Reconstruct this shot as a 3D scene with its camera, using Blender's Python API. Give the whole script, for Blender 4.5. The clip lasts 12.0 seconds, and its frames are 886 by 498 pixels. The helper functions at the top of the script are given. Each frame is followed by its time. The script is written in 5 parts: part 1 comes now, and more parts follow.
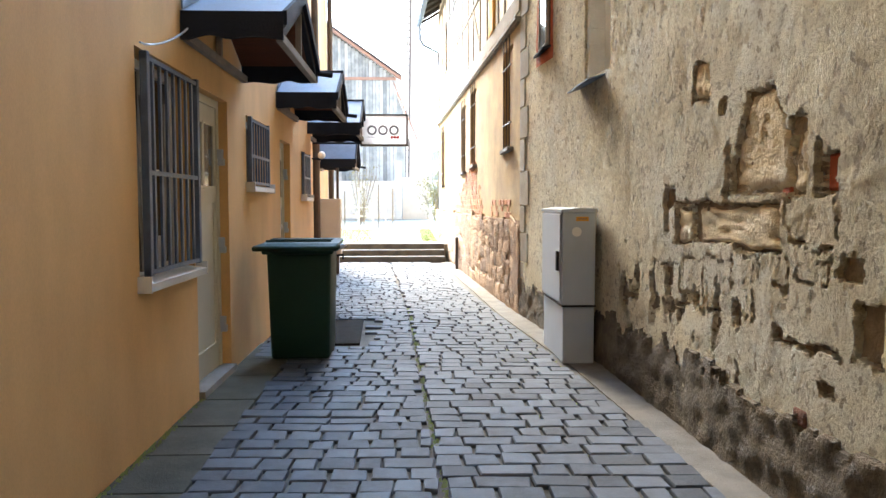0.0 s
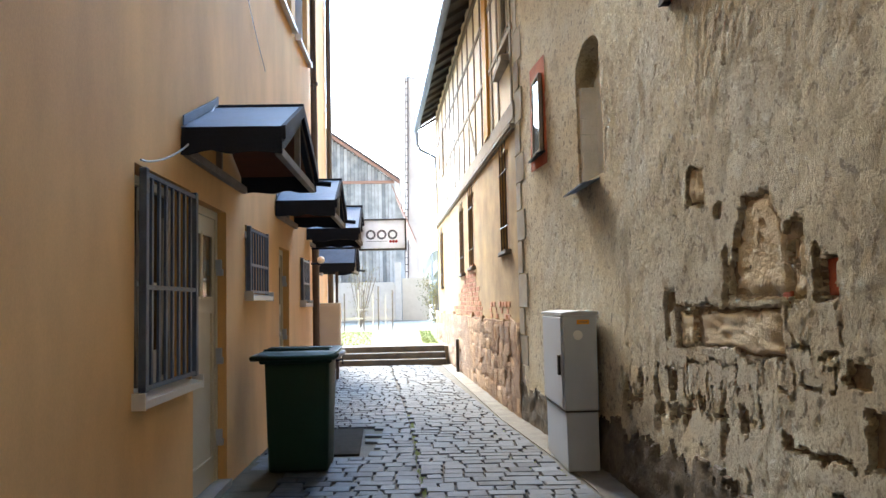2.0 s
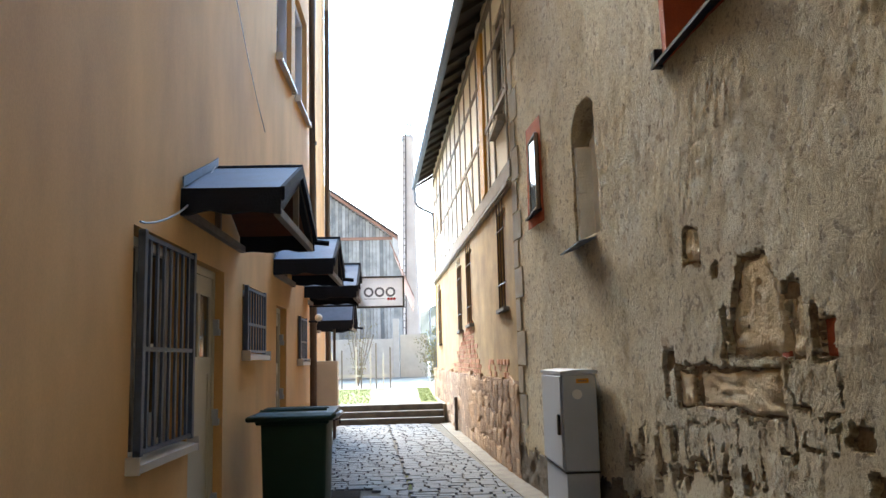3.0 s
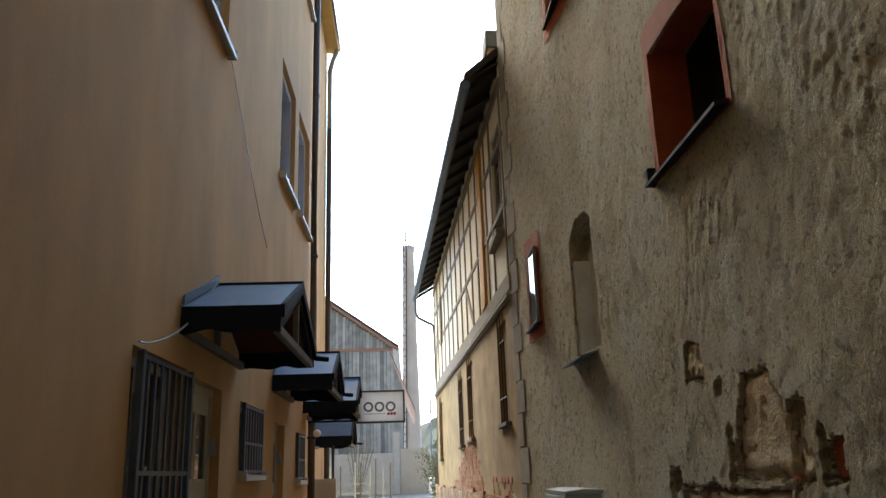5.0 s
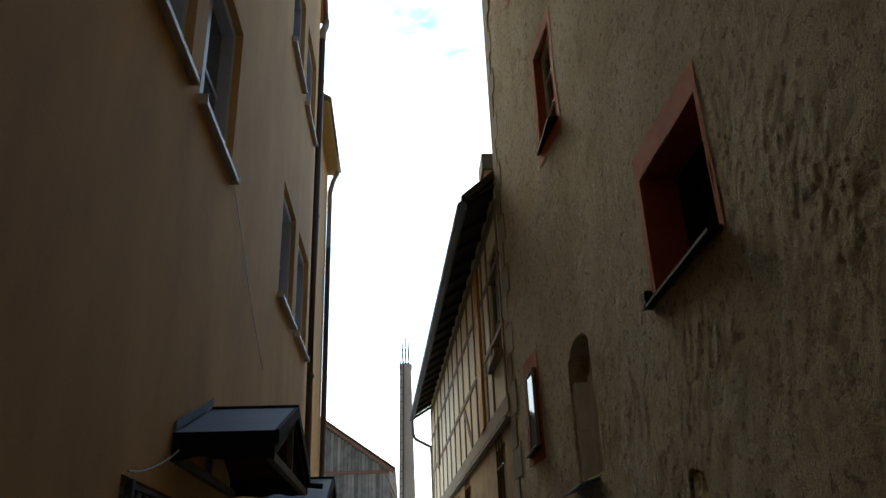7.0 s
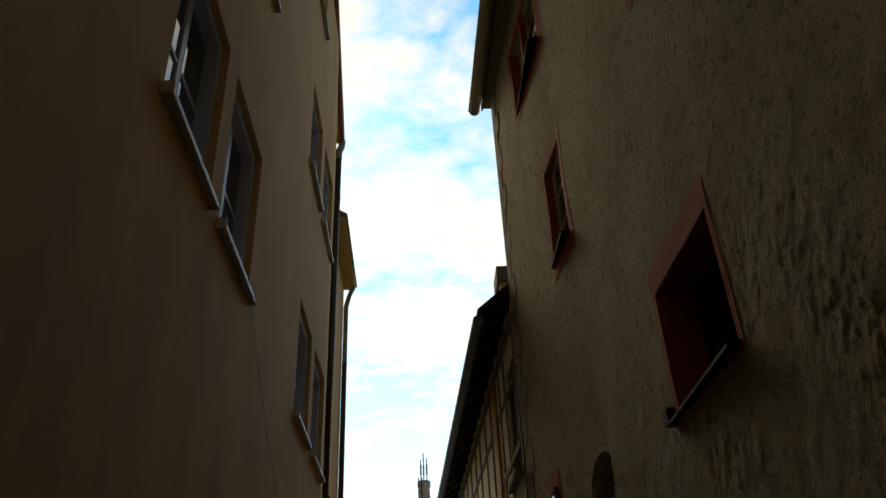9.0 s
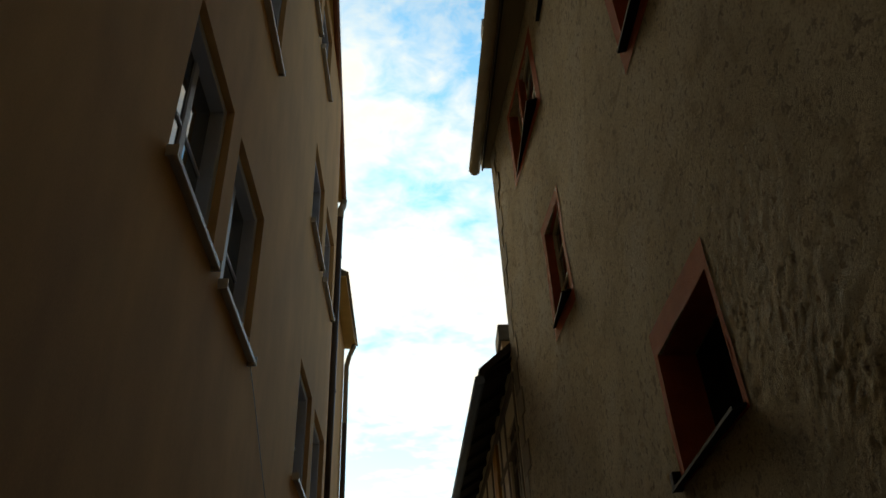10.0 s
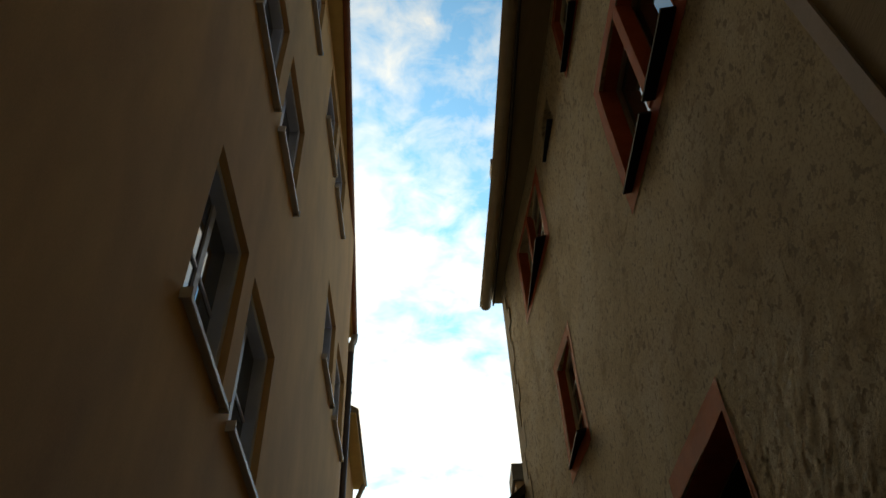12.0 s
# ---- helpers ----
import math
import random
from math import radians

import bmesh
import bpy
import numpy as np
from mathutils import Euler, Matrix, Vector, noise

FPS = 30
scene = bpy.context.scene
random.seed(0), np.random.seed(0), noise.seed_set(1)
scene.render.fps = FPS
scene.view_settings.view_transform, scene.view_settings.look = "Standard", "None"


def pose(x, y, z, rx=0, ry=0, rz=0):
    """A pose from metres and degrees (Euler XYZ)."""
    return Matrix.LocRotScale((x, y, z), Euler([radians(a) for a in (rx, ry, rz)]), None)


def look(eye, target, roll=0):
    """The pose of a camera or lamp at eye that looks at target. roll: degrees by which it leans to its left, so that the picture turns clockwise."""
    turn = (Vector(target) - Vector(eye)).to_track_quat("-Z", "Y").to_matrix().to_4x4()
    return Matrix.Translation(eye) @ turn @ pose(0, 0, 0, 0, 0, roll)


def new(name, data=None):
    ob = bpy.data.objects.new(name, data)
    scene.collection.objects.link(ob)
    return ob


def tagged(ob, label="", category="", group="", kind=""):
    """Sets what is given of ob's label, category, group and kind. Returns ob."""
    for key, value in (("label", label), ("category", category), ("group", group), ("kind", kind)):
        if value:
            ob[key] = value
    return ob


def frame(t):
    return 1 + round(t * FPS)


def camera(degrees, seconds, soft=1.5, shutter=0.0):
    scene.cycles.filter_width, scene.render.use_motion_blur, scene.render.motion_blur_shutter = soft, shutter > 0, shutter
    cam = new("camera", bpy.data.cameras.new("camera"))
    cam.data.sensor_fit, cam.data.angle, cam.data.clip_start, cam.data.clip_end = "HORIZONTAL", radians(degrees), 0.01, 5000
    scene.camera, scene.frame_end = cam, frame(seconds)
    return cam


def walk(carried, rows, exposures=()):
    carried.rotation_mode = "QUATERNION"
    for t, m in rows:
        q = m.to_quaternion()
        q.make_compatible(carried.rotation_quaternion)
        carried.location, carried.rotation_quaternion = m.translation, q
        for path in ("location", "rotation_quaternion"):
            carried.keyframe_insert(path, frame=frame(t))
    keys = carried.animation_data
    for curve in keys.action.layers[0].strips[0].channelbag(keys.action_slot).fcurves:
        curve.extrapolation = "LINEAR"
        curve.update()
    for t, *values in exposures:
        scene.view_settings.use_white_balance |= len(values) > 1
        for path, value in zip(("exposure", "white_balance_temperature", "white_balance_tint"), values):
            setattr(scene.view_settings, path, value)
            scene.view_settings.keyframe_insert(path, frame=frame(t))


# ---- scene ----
# The camera stands in a narrow alley and tilts up from the paving to the sky.
cam = camera(58.87, 12.0)
# seconds, eye x, y, z, heading to the left, tilt up, lean
PATH = [
    (0, -0.001, -0.022, 1.288, -2.28, -3.38, -0.10),
    (0.5, -0.000, 0.000, 1.300, -2.51, -1.97, -0.30),
    (1, 0.002, 0.007, 1.312, -2.40, -0.25, -0.70),
    (1.5, 0.006, 0.007, 1.324, -2.18, 1.90, -0.92),
    (2, 0.009, 0.003, 1.338, -2.36, 3.85, -1.21),
    (2.5, 0.010, -0.003, 1.349, -2.46, 5.94, -1.29),
    (3, 0.009, -0.007, 1.361, -2.61, 7.90, -1.46),
    (3.5, 0.011, -0.011, 1.372, -2.70, 10.13, -1.73),
    (5.5, 0.014, -0.030, 1.410, -2.84, 17.91, -1.95),
    (6, 0.014, -0.034, 1.420, -3.10, 20.14, -1.72),
    (6.5, 0.014, -0.037, 1.428, -3.36, 22.18, -1.83),
    (7, 0.013, -0.040, 1.435, -3.30, 24.37, -2.12),
    (9, 0.017, -0.064, 1.476, -2.38, 32.47, -2.79),
    (9.5, 0.018, -0.070, 1.486, -2.39, 34.61, -2.82),
    (10, 0.018, -0.077, 1.496, -2.54, 36.64, -3.01),
    (10.5, 0.020, -0.089, 1.502, -2.56, 38.60, -3.07),
    (11, 0.021, -0.100, 1.510, -2.44, 41.24, -3.07),
    (11.5, 0.020, -0.108, 1.520, -2.52, 43.99, -3.25),
    (12, 0.019, -0.114, 1.528, -2.16, 46.29, -3.09),
]


def eye_pose(x, y, z, heading, tilt, lean):
    h, p = radians(heading), radians(tilt)
    ahead = Vector((-math.sin(h) * math.cos(p), math.cos(h) * math.cos(p), math.sin(p)))
    return look((x, y, z), Vector((x, y, z)) + ahead, lean)


walk(cam, [(t, eye_pose(*p)) for t, *p in PATH],
     exposures=[(0.0, 3.0, 7000, 10), (0.5, 2.85, 7000, 10), (1.5, 2.65, 6900, 10), (2.5, 2.3, 6900, 10), (3.5, 1.85, 7000, 10), (5.5, 0.6, 7300, 8), (7.0, -0.5, 7800, 6), (9.0, -1.45, 9400, 5), (12.0, -1.15, 10200, 7)])

# ---- light ----
world = bpy.data.worlds.new("sky")
scene.world = world
world.use_nodes = True


def node(tree, kind, **kw):
    n = tree.nodes.new(kind)
    for k, v in kw.items():
        n.inputs[k.replace("_", " ")].default_value = v
    return n


def ramp(tree, stops):
    n = tree.nodes.new("ShaderNodeValToRGB")
    e = n.color_ramp.elements
    while len(e) < len(stops):
        e.new(0.5)
    for el, (at, col) in zip(e, stops):
        el.position = at
        el.color = (*col, 1) if len(col) == 3 else col
    return n


SUN_ELEVATION, SUN_AZIMUTH = radians(37), radians(-20)
wt = world.node_tree
wt.nodes.clear()
sky = wt.nodes.new("ShaderNodeTexSky")
sky.sky_type, sky.sun_disc = "NISHITA", False
sky.sun_elevation, sky.sun_rotation = SUN_ELEVATION, SUN_AZIMUTH
sky.air_density, sky.dust_density, sky.ozone_density = 1.0, 0.2, 4.0
coord = wt.nodes.new("ShaderNodeTexCoord")
sep = wt.nodes.new("ShaderNodeSeparateXYZ")
wt.links.new(coord.outputs["Generated"], sep.inputs[0])
# clouds lie on a level sheet overhead
lift = wt.nodes.new("ShaderNodeMath"); lift.operation = "MAXIMUM"; lift.inputs[1].default_value = 0.12
wt.links.new(sep.outputs["Z"], lift.inputs[0])
flat = wt.nodes.new("ShaderNodeVectorMath"); flat.operation = "DIVIDE"
comb = wt.nodes.new("ShaderNodeCombineXYZ")
for i in range(3):
    wt.links.new(lift.outputs[0], comb.inputs[i])
wt.links.new(coord.outputs["Generated"], flat.inputs[0])
wt.links.new(comb.outputs[0], flat.inputs[1])
big = node(wt, "ShaderNodeTexNoise", Scale=1.6, Detail=4.0, Roughness=0.6)
small = node(wt, "ShaderNodeTexNoise", Scale=14.0, Detail=6.0, Roughness=0.62, Distortion=0.3)
for n in (big, small):
    wt.links.new(flat.outputs[0], n.inputs["Vector"])
mixn = wt.nodes.new("ShaderNodeMath"); mixn.operation = "MULTIPLY_ADD"; mixn.inputs[1].default_value = 0.45
wt.links.new(small.outputs["Fac"], mixn.inputs[0])
wt.links.new(big.outputs["Fac"], mixn.inputs[2])
cover = ramp(wt, [(0.62, (0.04, 0.04, 0.04)), (0.86, (0.9, 0.9, 0.9))])
wt.links.new(mixn.outputs[0], cover.inputs[0])
# haze turns the low sky white
haze = ramp(wt, [(0.16, (1, 1, 1)), (0.5, (0, 0, 0))])
wt.links.new(sep.outputs["Z"], haze.inputs[0])
most = wt.nodes.new("ShaderNodeMath"); most.operation = "MAXIMUM"
wt.links.new(cover.outputs[0], most.inputs[0])
wt.links.new(haze.outputs[0], most.inputs[1])
mixc = wt.nodes.new("ShaderNodeMix"); mixc.data_type = "RGBA"
# the hazy half of the sky below the veiled sun is the brighter one
dot = wt.nodes.new("ShaderNodeVectorMath"); dot.operation = "DOT_PRODUCT"
GLOW_ELEVATION = radians(18)
dot.inputs[1].default_value = (math.sin(SUN_AZIMUTH / 2) * math.cos(GLOW_ELEVATION), math.cos(SUN_AZIMUTH / 2) * math.cos(GLOW_ELEVATION), math.sin(GLOW_ELEVATION))
wt.links.new(coord.outputs["Generated"], dot.inputs[0])
glow = wt.nodes.new("ShaderNodeMapRange")
glow.interpolation_type = "SMOOTHSTEP"
glow.inputs["From Min"].default_value, glow.inputs["From Max"].default_value = 0.2, 0.95
glow.inputs["To Min"].default_value, glow.inputs["To Max"].default_value = 0.22, 2.3
wt.links.new(dot.outputs["Value"], glow.inputs["Value"])
mixc.inputs["B"].default_value = (11.3, 11.7, 12.6, 1)
wt.links.new(most.outputs[0], mixc.inputs["Factor"])
thin = wt.nodes.new("ShaderNodeVectorMath"); thin.operation = "MULTIPLY"
thin.inputs[1].default_value = (1.2, 2.9, 3.4)
wt.links.new(sky.outputs[0], thin.inputs[0])
wt.links.new(thin.outputs[0], mixc.inputs["A"])
lit = wt.nodes.new("ShaderNodeVectorMath"); lit.operation = "SCALE"
wt.links.new(mixc.outputs["Result"], lit.inputs[0])
wt.links.new(glow.outputs[0], lit.inputs["Scale"])
bg = node(wt, "ShaderNodeBackground", Strength=0.12)
wt.links.new(lit.outputs[0], bg.inputs["Color"])
wo = wt.nodes.new("ShaderNodeOutputWorld")
wt.links.new(bg.outputs[0], wo.inputs[0])

sun_data = bpy.data.lights.new("sun", "SUN")
sun_data.energy, sun_data.angle, sun_data.color = 3.2, radians(26), (1.0, 0.88, 0.69)
sun = new("sun", sun_data)
toward = Vector((math.sin(SUN_AZIMUTH) * math.cos(SUN_ELEVATION), math.cos(SUN_AZIMUTH) * math.cos(SUN_ELEVATION), math.sin(SUN_ELEVATION)))
sun.matrix_world = look(toward * 60, (0, 0, 0))


# ---- materials ----
def material(name, light, dark, rough=0.8, scale=3.0, fine=60.0, bump=0.3, metal=0.0, dist=0.01, spread=0.5, per_piece=0.0, stretch=(1, 1, 1), spec=0.5):
    """A surface that varies at two scales, with fine relief."""
    m = bpy.data.materials.new(name)
    m.use_nodes = True
    t = m.node_tree
    b = t.nodes["Principled BSDF"]
    tc = t.nodes.new("ShaderNodeTexCoord")
    mp = t.nodes.new("ShaderNodeMapping")
    mp.inputs["Scale"].default_value = stretch
    geo = t.nodes.new("ShaderNodeNewGeometry")
    t.links.new(geo.outputs["Position"], mp.inputs[0])
    n1 = node(t, "ShaderNodeTexNoise", Scale=scale, Detail=5.0, Roughness=0.6)
    n2 = node(t, "ShaderNodeTexNoise", Scale=fine, Detail=4.0, Roughness=0.65)
    for n in (n1, n2):
        t.links.new(mp.outputs[0], n.inputs["Vector"])
    add = t.nodes.new("ShaderNodeMath"); add.operation = "MULTIPLY_ADD"; add.inputs[1].default_value = 0.35
    t.links.new(n2.outputs["Fac"], add.inputs[0])
    t.links.new(n1.outputs["Fac"], add.inputs[2])
    fac = add.outputs[0]
    if per_piece:
        oi = t.nodes.new("ShaderNodeObjectInfo")
        pm = t.nodes.new("ShaderNodeMath"); pm.operation = "MULTIPLY_ADD"; pm.inputs[1].default_value = per_piece
        t.links.new(oi.outputs["Random"], pm.inputs[0])
        t.links.new(fac, pm.inputs[2])
        sb = t.nodes.new("ShaderNodeMath"); sb.operation = "SUBTRACT"; sb.inputs[1].default_value = per_piece / 2
        t.links.new(pm.outputs[0], sb.inputs[0])
        fac = sb.outputs[0]
    r = ramp(t, [(0.675 - spread / 2, dark), (0.675 + spread / 2, light)])
    t.links.new(fac, r.inputs[0])
    t.links.new(r.outputs[0], b.inputs["Base Color"])
    b.inputs["Roughness"].default_value = rough
    b.inputs["Metallic"].default_value = metal
    b.inputs["Specular IOR Level"].default_value = spec
    rr = t.nodes.new("ShaderNodeMapRange")
    rr.inputs["To Min"].default_value, rr.inputs["To Max"].default_value = max(rough - 0.12, 0.02), min(rough + 0.12, 1)
    t.links.new(n1.outputs["Fac"], rr.inputs["Value"])
    t.links.new(rr.outputs[0], b.inputs["Roughness"])
    if bump:
        bp = node(t, "ShaderNodeBump", Strength=bump, Distance=dist)
        t.links.new(n2.outputs["Fac"], bp.inputs["Height"])
        t.links.new(bp.outputs[0], b.inputs["Normal"])
    return m


def plaster(name):
    """Weathered lime plaster: cream and grey fields, brown stains, pits and rough grain."""
    m = bpy.data.materials.new(name)
    m.use_nodes = True
    t = m.node_tree
    b = t.nodes["Principled BSDF"]
    b.inputs["Roughness"].default_value = 0.95
    b.inputs["Specular IOR Level"].default_value = 0.25
    geo = t.nodes.new("ShaderNodeNewGeometry")
    pos = geo.outputs["Position"]
    field = node(t, "ShaderNodeTexNoise", Scale=0.9, Detail=5.0, Roughness=0.65)
    grain = node(t, "ShaderNodeTexNoise", Scale=52.0, Detail=8.0, Roughness=0.78, Distortion=0.2)
    stain = node(t, "ShaderNodeTexNoise", Scale=3.2, Detail=6.0, Roughness=0.7, Distortion=0.6)
    pits = t.nodes.new("ShaderNodeTexVoronoi")
    pits.inputs["Scale"].default_value = 34.0
    pits.inputs["Randomness"].default_value = 1.0
    for n in (field, grain, stain, pits):
        t.links.new(pos, n.inputs["Vector"])
    c1 = ramp(t, [(0.34, (0.74, 0.64, 0.45)), (0.5, (0.86, 0.77, 0.58)), (0.66, (0.88, 0.83, 0.70))])
    t.links.new(field.outputs["Fac"], c1.inputs[0])
    c2 = ramp(t, [(0.40, (0.55, 0.47, 0.36)), (0.50, (1, 1, 1))])
    t.links.new(grain.outputs["Fac"], c2.inputs[0])
    c3 = ramp(t, [(0.32, (0.62, 0.53, 0.40)), (0.44, (1, 1, 1))])
    t.links.new(stain.outputs["Fac"], c3.inputs[0])
    prev = c1.outputs[0]
    for c in (c2, c3):
        mx = t.nodes.new("ShaderNodeMix"); mx.data_type, mx.blend_type = "RGBA", "MULTIPLY"
        mx.inputs["Factor"].default_value = 0.7
        t.links.new(prev, mx.inputs["A"])
        t.links.new(c.outputs[0], mx.inputs["B"])
        prev = mx.outputs["Result"]
    # flakes: the outer coat has come away in crisp-edged spots
    flake = node(t, "ShaderNodeTexNoise", Scale=5.5, Detail=9.0, Roughness=0.68, Distortion=0.25)
    t.links.new(pos, flake.inputs["Vector"])
    fr = ramp(t, [(0.385, (0, 0, 0)), (0.397, (1, 1, 1))])
    t.links.new(flake.outputs["Fac"], fr.inputs[0])
    fm = t.nodes.new("ShaderNodeMix"); fm.data_type = "RGBA"
    fm.inputs["A"].default_value = (0.64, 0.53, 0.37, 1)
    t.links.new(fr.outputs[0], fm.inputs["Factor"])
    t.links.new(prev, fm.inputs["B"])
    # sharp small pits and chips, with their shade put into the colour
    chip = node(t, "ShaderNodeTexNoise", Scale=17.0, Detail=6.0, Roughness=0.6)
    t.links.new(pos, chip.inputs["Vector"])
    cr = ramp(t, [(0.395, (0, 0, 0)), (0.42, (1, 1, 1))])
    t.links.new(chip.outputs["Fac"], cr.inputs[0])
    cm = t.nodes.new("ShaderNodeMix"); cm.data_type = "RGBA"
    cm.inputs["A"].default_value = (0.50, 0.41, 0.29, 1)
    t.links.new(cr.outputs[0], cm.inputs["Factor"])
    t.links.new(fm.outputs["Result"], cm.inputs["B"])
    t.links.new(cm.outputs["Result"], b.inputs["Base Color"])
    pr = ramp(t, [(0.0, (0, 0, 0)), (0.35, (1, 1, 1))])
    t.links.new(pits.outputs["Distance"], pr.inputs[0])
    hs = t.nodes.new("ShaderNodeMath"); hs.operation = "MULTIPLY_ADD"; hs.inputs[1].default_value = 0.3
    t.links.new(pr.outputs[0], hs.inputs[0])
    gr = t.nodes.new("ShaderNodeMath"); gr.operation = "MULTIPLY_ADD"; gr.inputs[1].default_value = 0.6
    t.links.new(cr.outputs[0], gr.inputs[0])
    t.links.new(grain.outputs["Fac"], gr.inputs[2])
    t.links.new(gr.outputs[0], hs.inputs[2])
    hf = t.nodes.new("ShaderNodeMath"); hf.operation = "MULTIPLY_ADD"; hf.inputs[1].default_value = 0.9
    t.links.new(fr.outputs[0], hf.inputs[0])
    t.links.new(hs.outputs[0], hf.inputs[2])
    lump = node(t, "ShaderNodeTexNoise", Scale=24.0, Detail=8.0, Roughness=0.68)
    t.links.new(pos, lump.inputs["Vector"])
    hl = t.nodes.new("ShaderNodeMath"); hl.operation = "MULTIPLY_ADD"; hl.inputs[1].default_value = 0.9
    # some stretches are trowelled smooth, others coarse
    coarse = ramp(t, [(0.40, (0.15, 0.15, 0.15)), (0.60, (1, 1, 1))])
    worn = node(t, "ShaderNodeTexNoise", Scale=2.3, Detail=3.0, Roughness=0.5)
    t.links.new(pos, worn.inputs["Vector"])
    t.links.new(worn.outputs["Fac"], coarse.inputs[0])
    tough = t.nodes.new("ShaderNodeMath"); tough.operation = "MULTIPLY"
    t.links.new(lump.outputs["Fac"], tough.inputs[0])
    t.links.new(coarse.outputs[0], tough.inputs[1])
    t.links.new(tough.outputs[0], hl.inputs[0])
    t.links.new(hf.outputs[0], hl.inputs[2])
    hf = hl
    bp = node(t, "ShaderNodeBump", Strength=1.0, Distance=0.042)
    t.links.new(hf.outputs[0], bp.inputs["Height"])
    t.links.new(bp.outputs[0], b.inputs["Normal"])
    return m


OCHRE = material("ochre_render", (0.84, 0.52, 0.225), (0.60, 0.35, 0.15), 0.9, 1.3, 140, 0.25, dist=0.004, spread=0.42, stretch=(1, 1, 0.45))
LIME = plaster("old_lime_plaster")
STONE = material("sandstone", (0.72, 0.62, 0.45), (0.50, 0.41, 0.28), 0.95, 5, 50, 0.7, dist=0.015, per_piece=0.35)
CORE = material("bare_wall_core", (0.44, 0.34, 0.23), (0.16, 0.115, 0.08), 0.95, 9, 55, 1.0, dist=0.02)
EAVEBOARD = material("brown_eave_boards", (0.34, 0.28, 0.18), (0.22, 0.18, 0.11), 0.85, 4, 60, 0.4, stretch=(1, 0.15, 1))
GUTTER = material("tan_painted_gutter", (0.50, 0.44, 0.33), (0.36, 0.31, 0.23), 0.45, 5, 70, 0.15, metal=0.3)
LILAC = material("grey_lilac_paint", (0.50, 0.47, 0.50), (0.38, 0.36, 0.38), 0.8, 4, 80, 0.3)
DAMP = material("damp_stone", (0.20, 0.16, 0.115), (0.05, 0.04, 0.032), 0.9, 7, 45, 1.0, dist=0.03)
QUOIN = material("grey_quoin", (0.38, 0.34, 0.27), (0.21, 0.185, 0.15), 0.95, 5, 60, 0.6, per_piece=0.4)
BRICK = material("old_brick", (0.52, 0.245, 0.14), (0.34, 0.145, 0.08), 0.95, 9, 90, 0.5, per_piece=0.6)
REDBRICK = material("fresh_brick", (0.42, 0.085, 0.03), (0.26, 0.045, 0.018), 0.95, 9, 90, 0.5)
SETT = material("granite_sett", (0.094, 0.111, 0.14), (0.038, 0.046, 0.061), 0.70, 8, 120, 0.4, dist=0.006, per_piece=0.5, spec=0.2)
GROUND = material("joint_earth", (0.09, 0.085, 0.075), (0.035, 0.033, 0.03), 0.95, 5, 80, 0.6)
CONCRETE = material("worn_concrete", (0.30, 0.29, 0.275), (0.16, 0.15, 0.14), 0.9, 3, 70, 0.5)
STEP = material("dark_step", (0.17, 0.16, 0.145), (0.08, 0.075, 0.07), 0.9, 5, 80, 0.5)
GREEN = material("green_plastic", (0.007, 0.038, 0.027), (0.005, 0.027, 0.019), 0.6, 6, 150, 0.1, spec=0.3)
BLACK = material("black_plastic", (0.02, 0.02, 0.022), (0.01, 0.01, 0.012), 0.5, 8, 100, 0.15)
GREY = material("grey_cabinet", (0.47, 0.525, 0.61), (0.40, 0.45, 0.53), 0.5, 3, 200, 0.12, dist=0.002)
CREAM = material("cream_cabinet", (0.76, 0.71, 0.64), (0.66, 0.61, 0.54), 0.6, 3, 150, 0.1)
ZINC = material("zinc_sheet", (0.15, 0.205, 0.30), (0.095, 0.13, 0.195), 0.58, 5, 90, 0.2, metal=0.3)
SEAL = material("black_bitumen", (0.012, 0.017, 0.034), (0.006, 0.008, 0.016), 0.75, 6, 60, 0.5, spec=0.25)
RED_WOOD = material("red_brown_boards", (0.16, 0.05, 0.025), (0.08, 0.022, 0.012), 0.7, 5, 60, 0.4, stretch=(1, 12, 1))
GREY_WOOD = material("grey_beam", (0.3, 0.28, 0.26), (0.16, 0.14, 0.13), 0.8, 5, 60, 0.4)
STEEL = material("blue_grey_iron", (0.10, 0.145, 0.24), (0.06, 0.085, 0.14), 0.5, 8, 100, 0.3)
WHITE = material("white_plastic", (0.72, 0.72, 0.72), (0.6, 0.6, 0.6), 0.45, 4, 120, 0.08)
DOORCREAM = material("cream_door", (0.62, 0.585, 0.48), (0.52, 0.49, 0.4), 0.5, 3, 120, 0.08)
BLUEFRAME = material("white_blue_window_frame", (0.66, 0.73, 0.86), (0.56, 0.63, 0.76), 0.4, 4, 120, 0.05)
RED_OXIDE = material("red_window_border", (0.50, 0.12, 0.055), (0.32, 0.065, 0.03), 0.85, 6, 70, 0.5)
PIPE = material("brown_pipe", (0.075, 0.05, 0.042), (0.04, 0.027, 0.022), 0.4, 6, 80, 0.1)
PALEPIPE = material("pale_pipe", (0.4, 0.36, 0.28), (0.25, 0.22, 0.18), 0.45, 6, 80, 0.1)
SOFFIT = material("cream_soffit", (0.7, 0.5, 0.2), (0.55, 0.38, 0.14), 0.7, 3, 60, 0.2)
EAVEWOOD = material("dark_eave_boards", (0.06, 0.05, 0.045), (0.025, 0.02, 0.018), 0.85, 5, 60, 0.5)
COPPER = material("orange_brown_gutter", (0.32, 0.11, 0.04), (0.2, 0.06, 0.025), 0.45, 5, 60, 0.2)
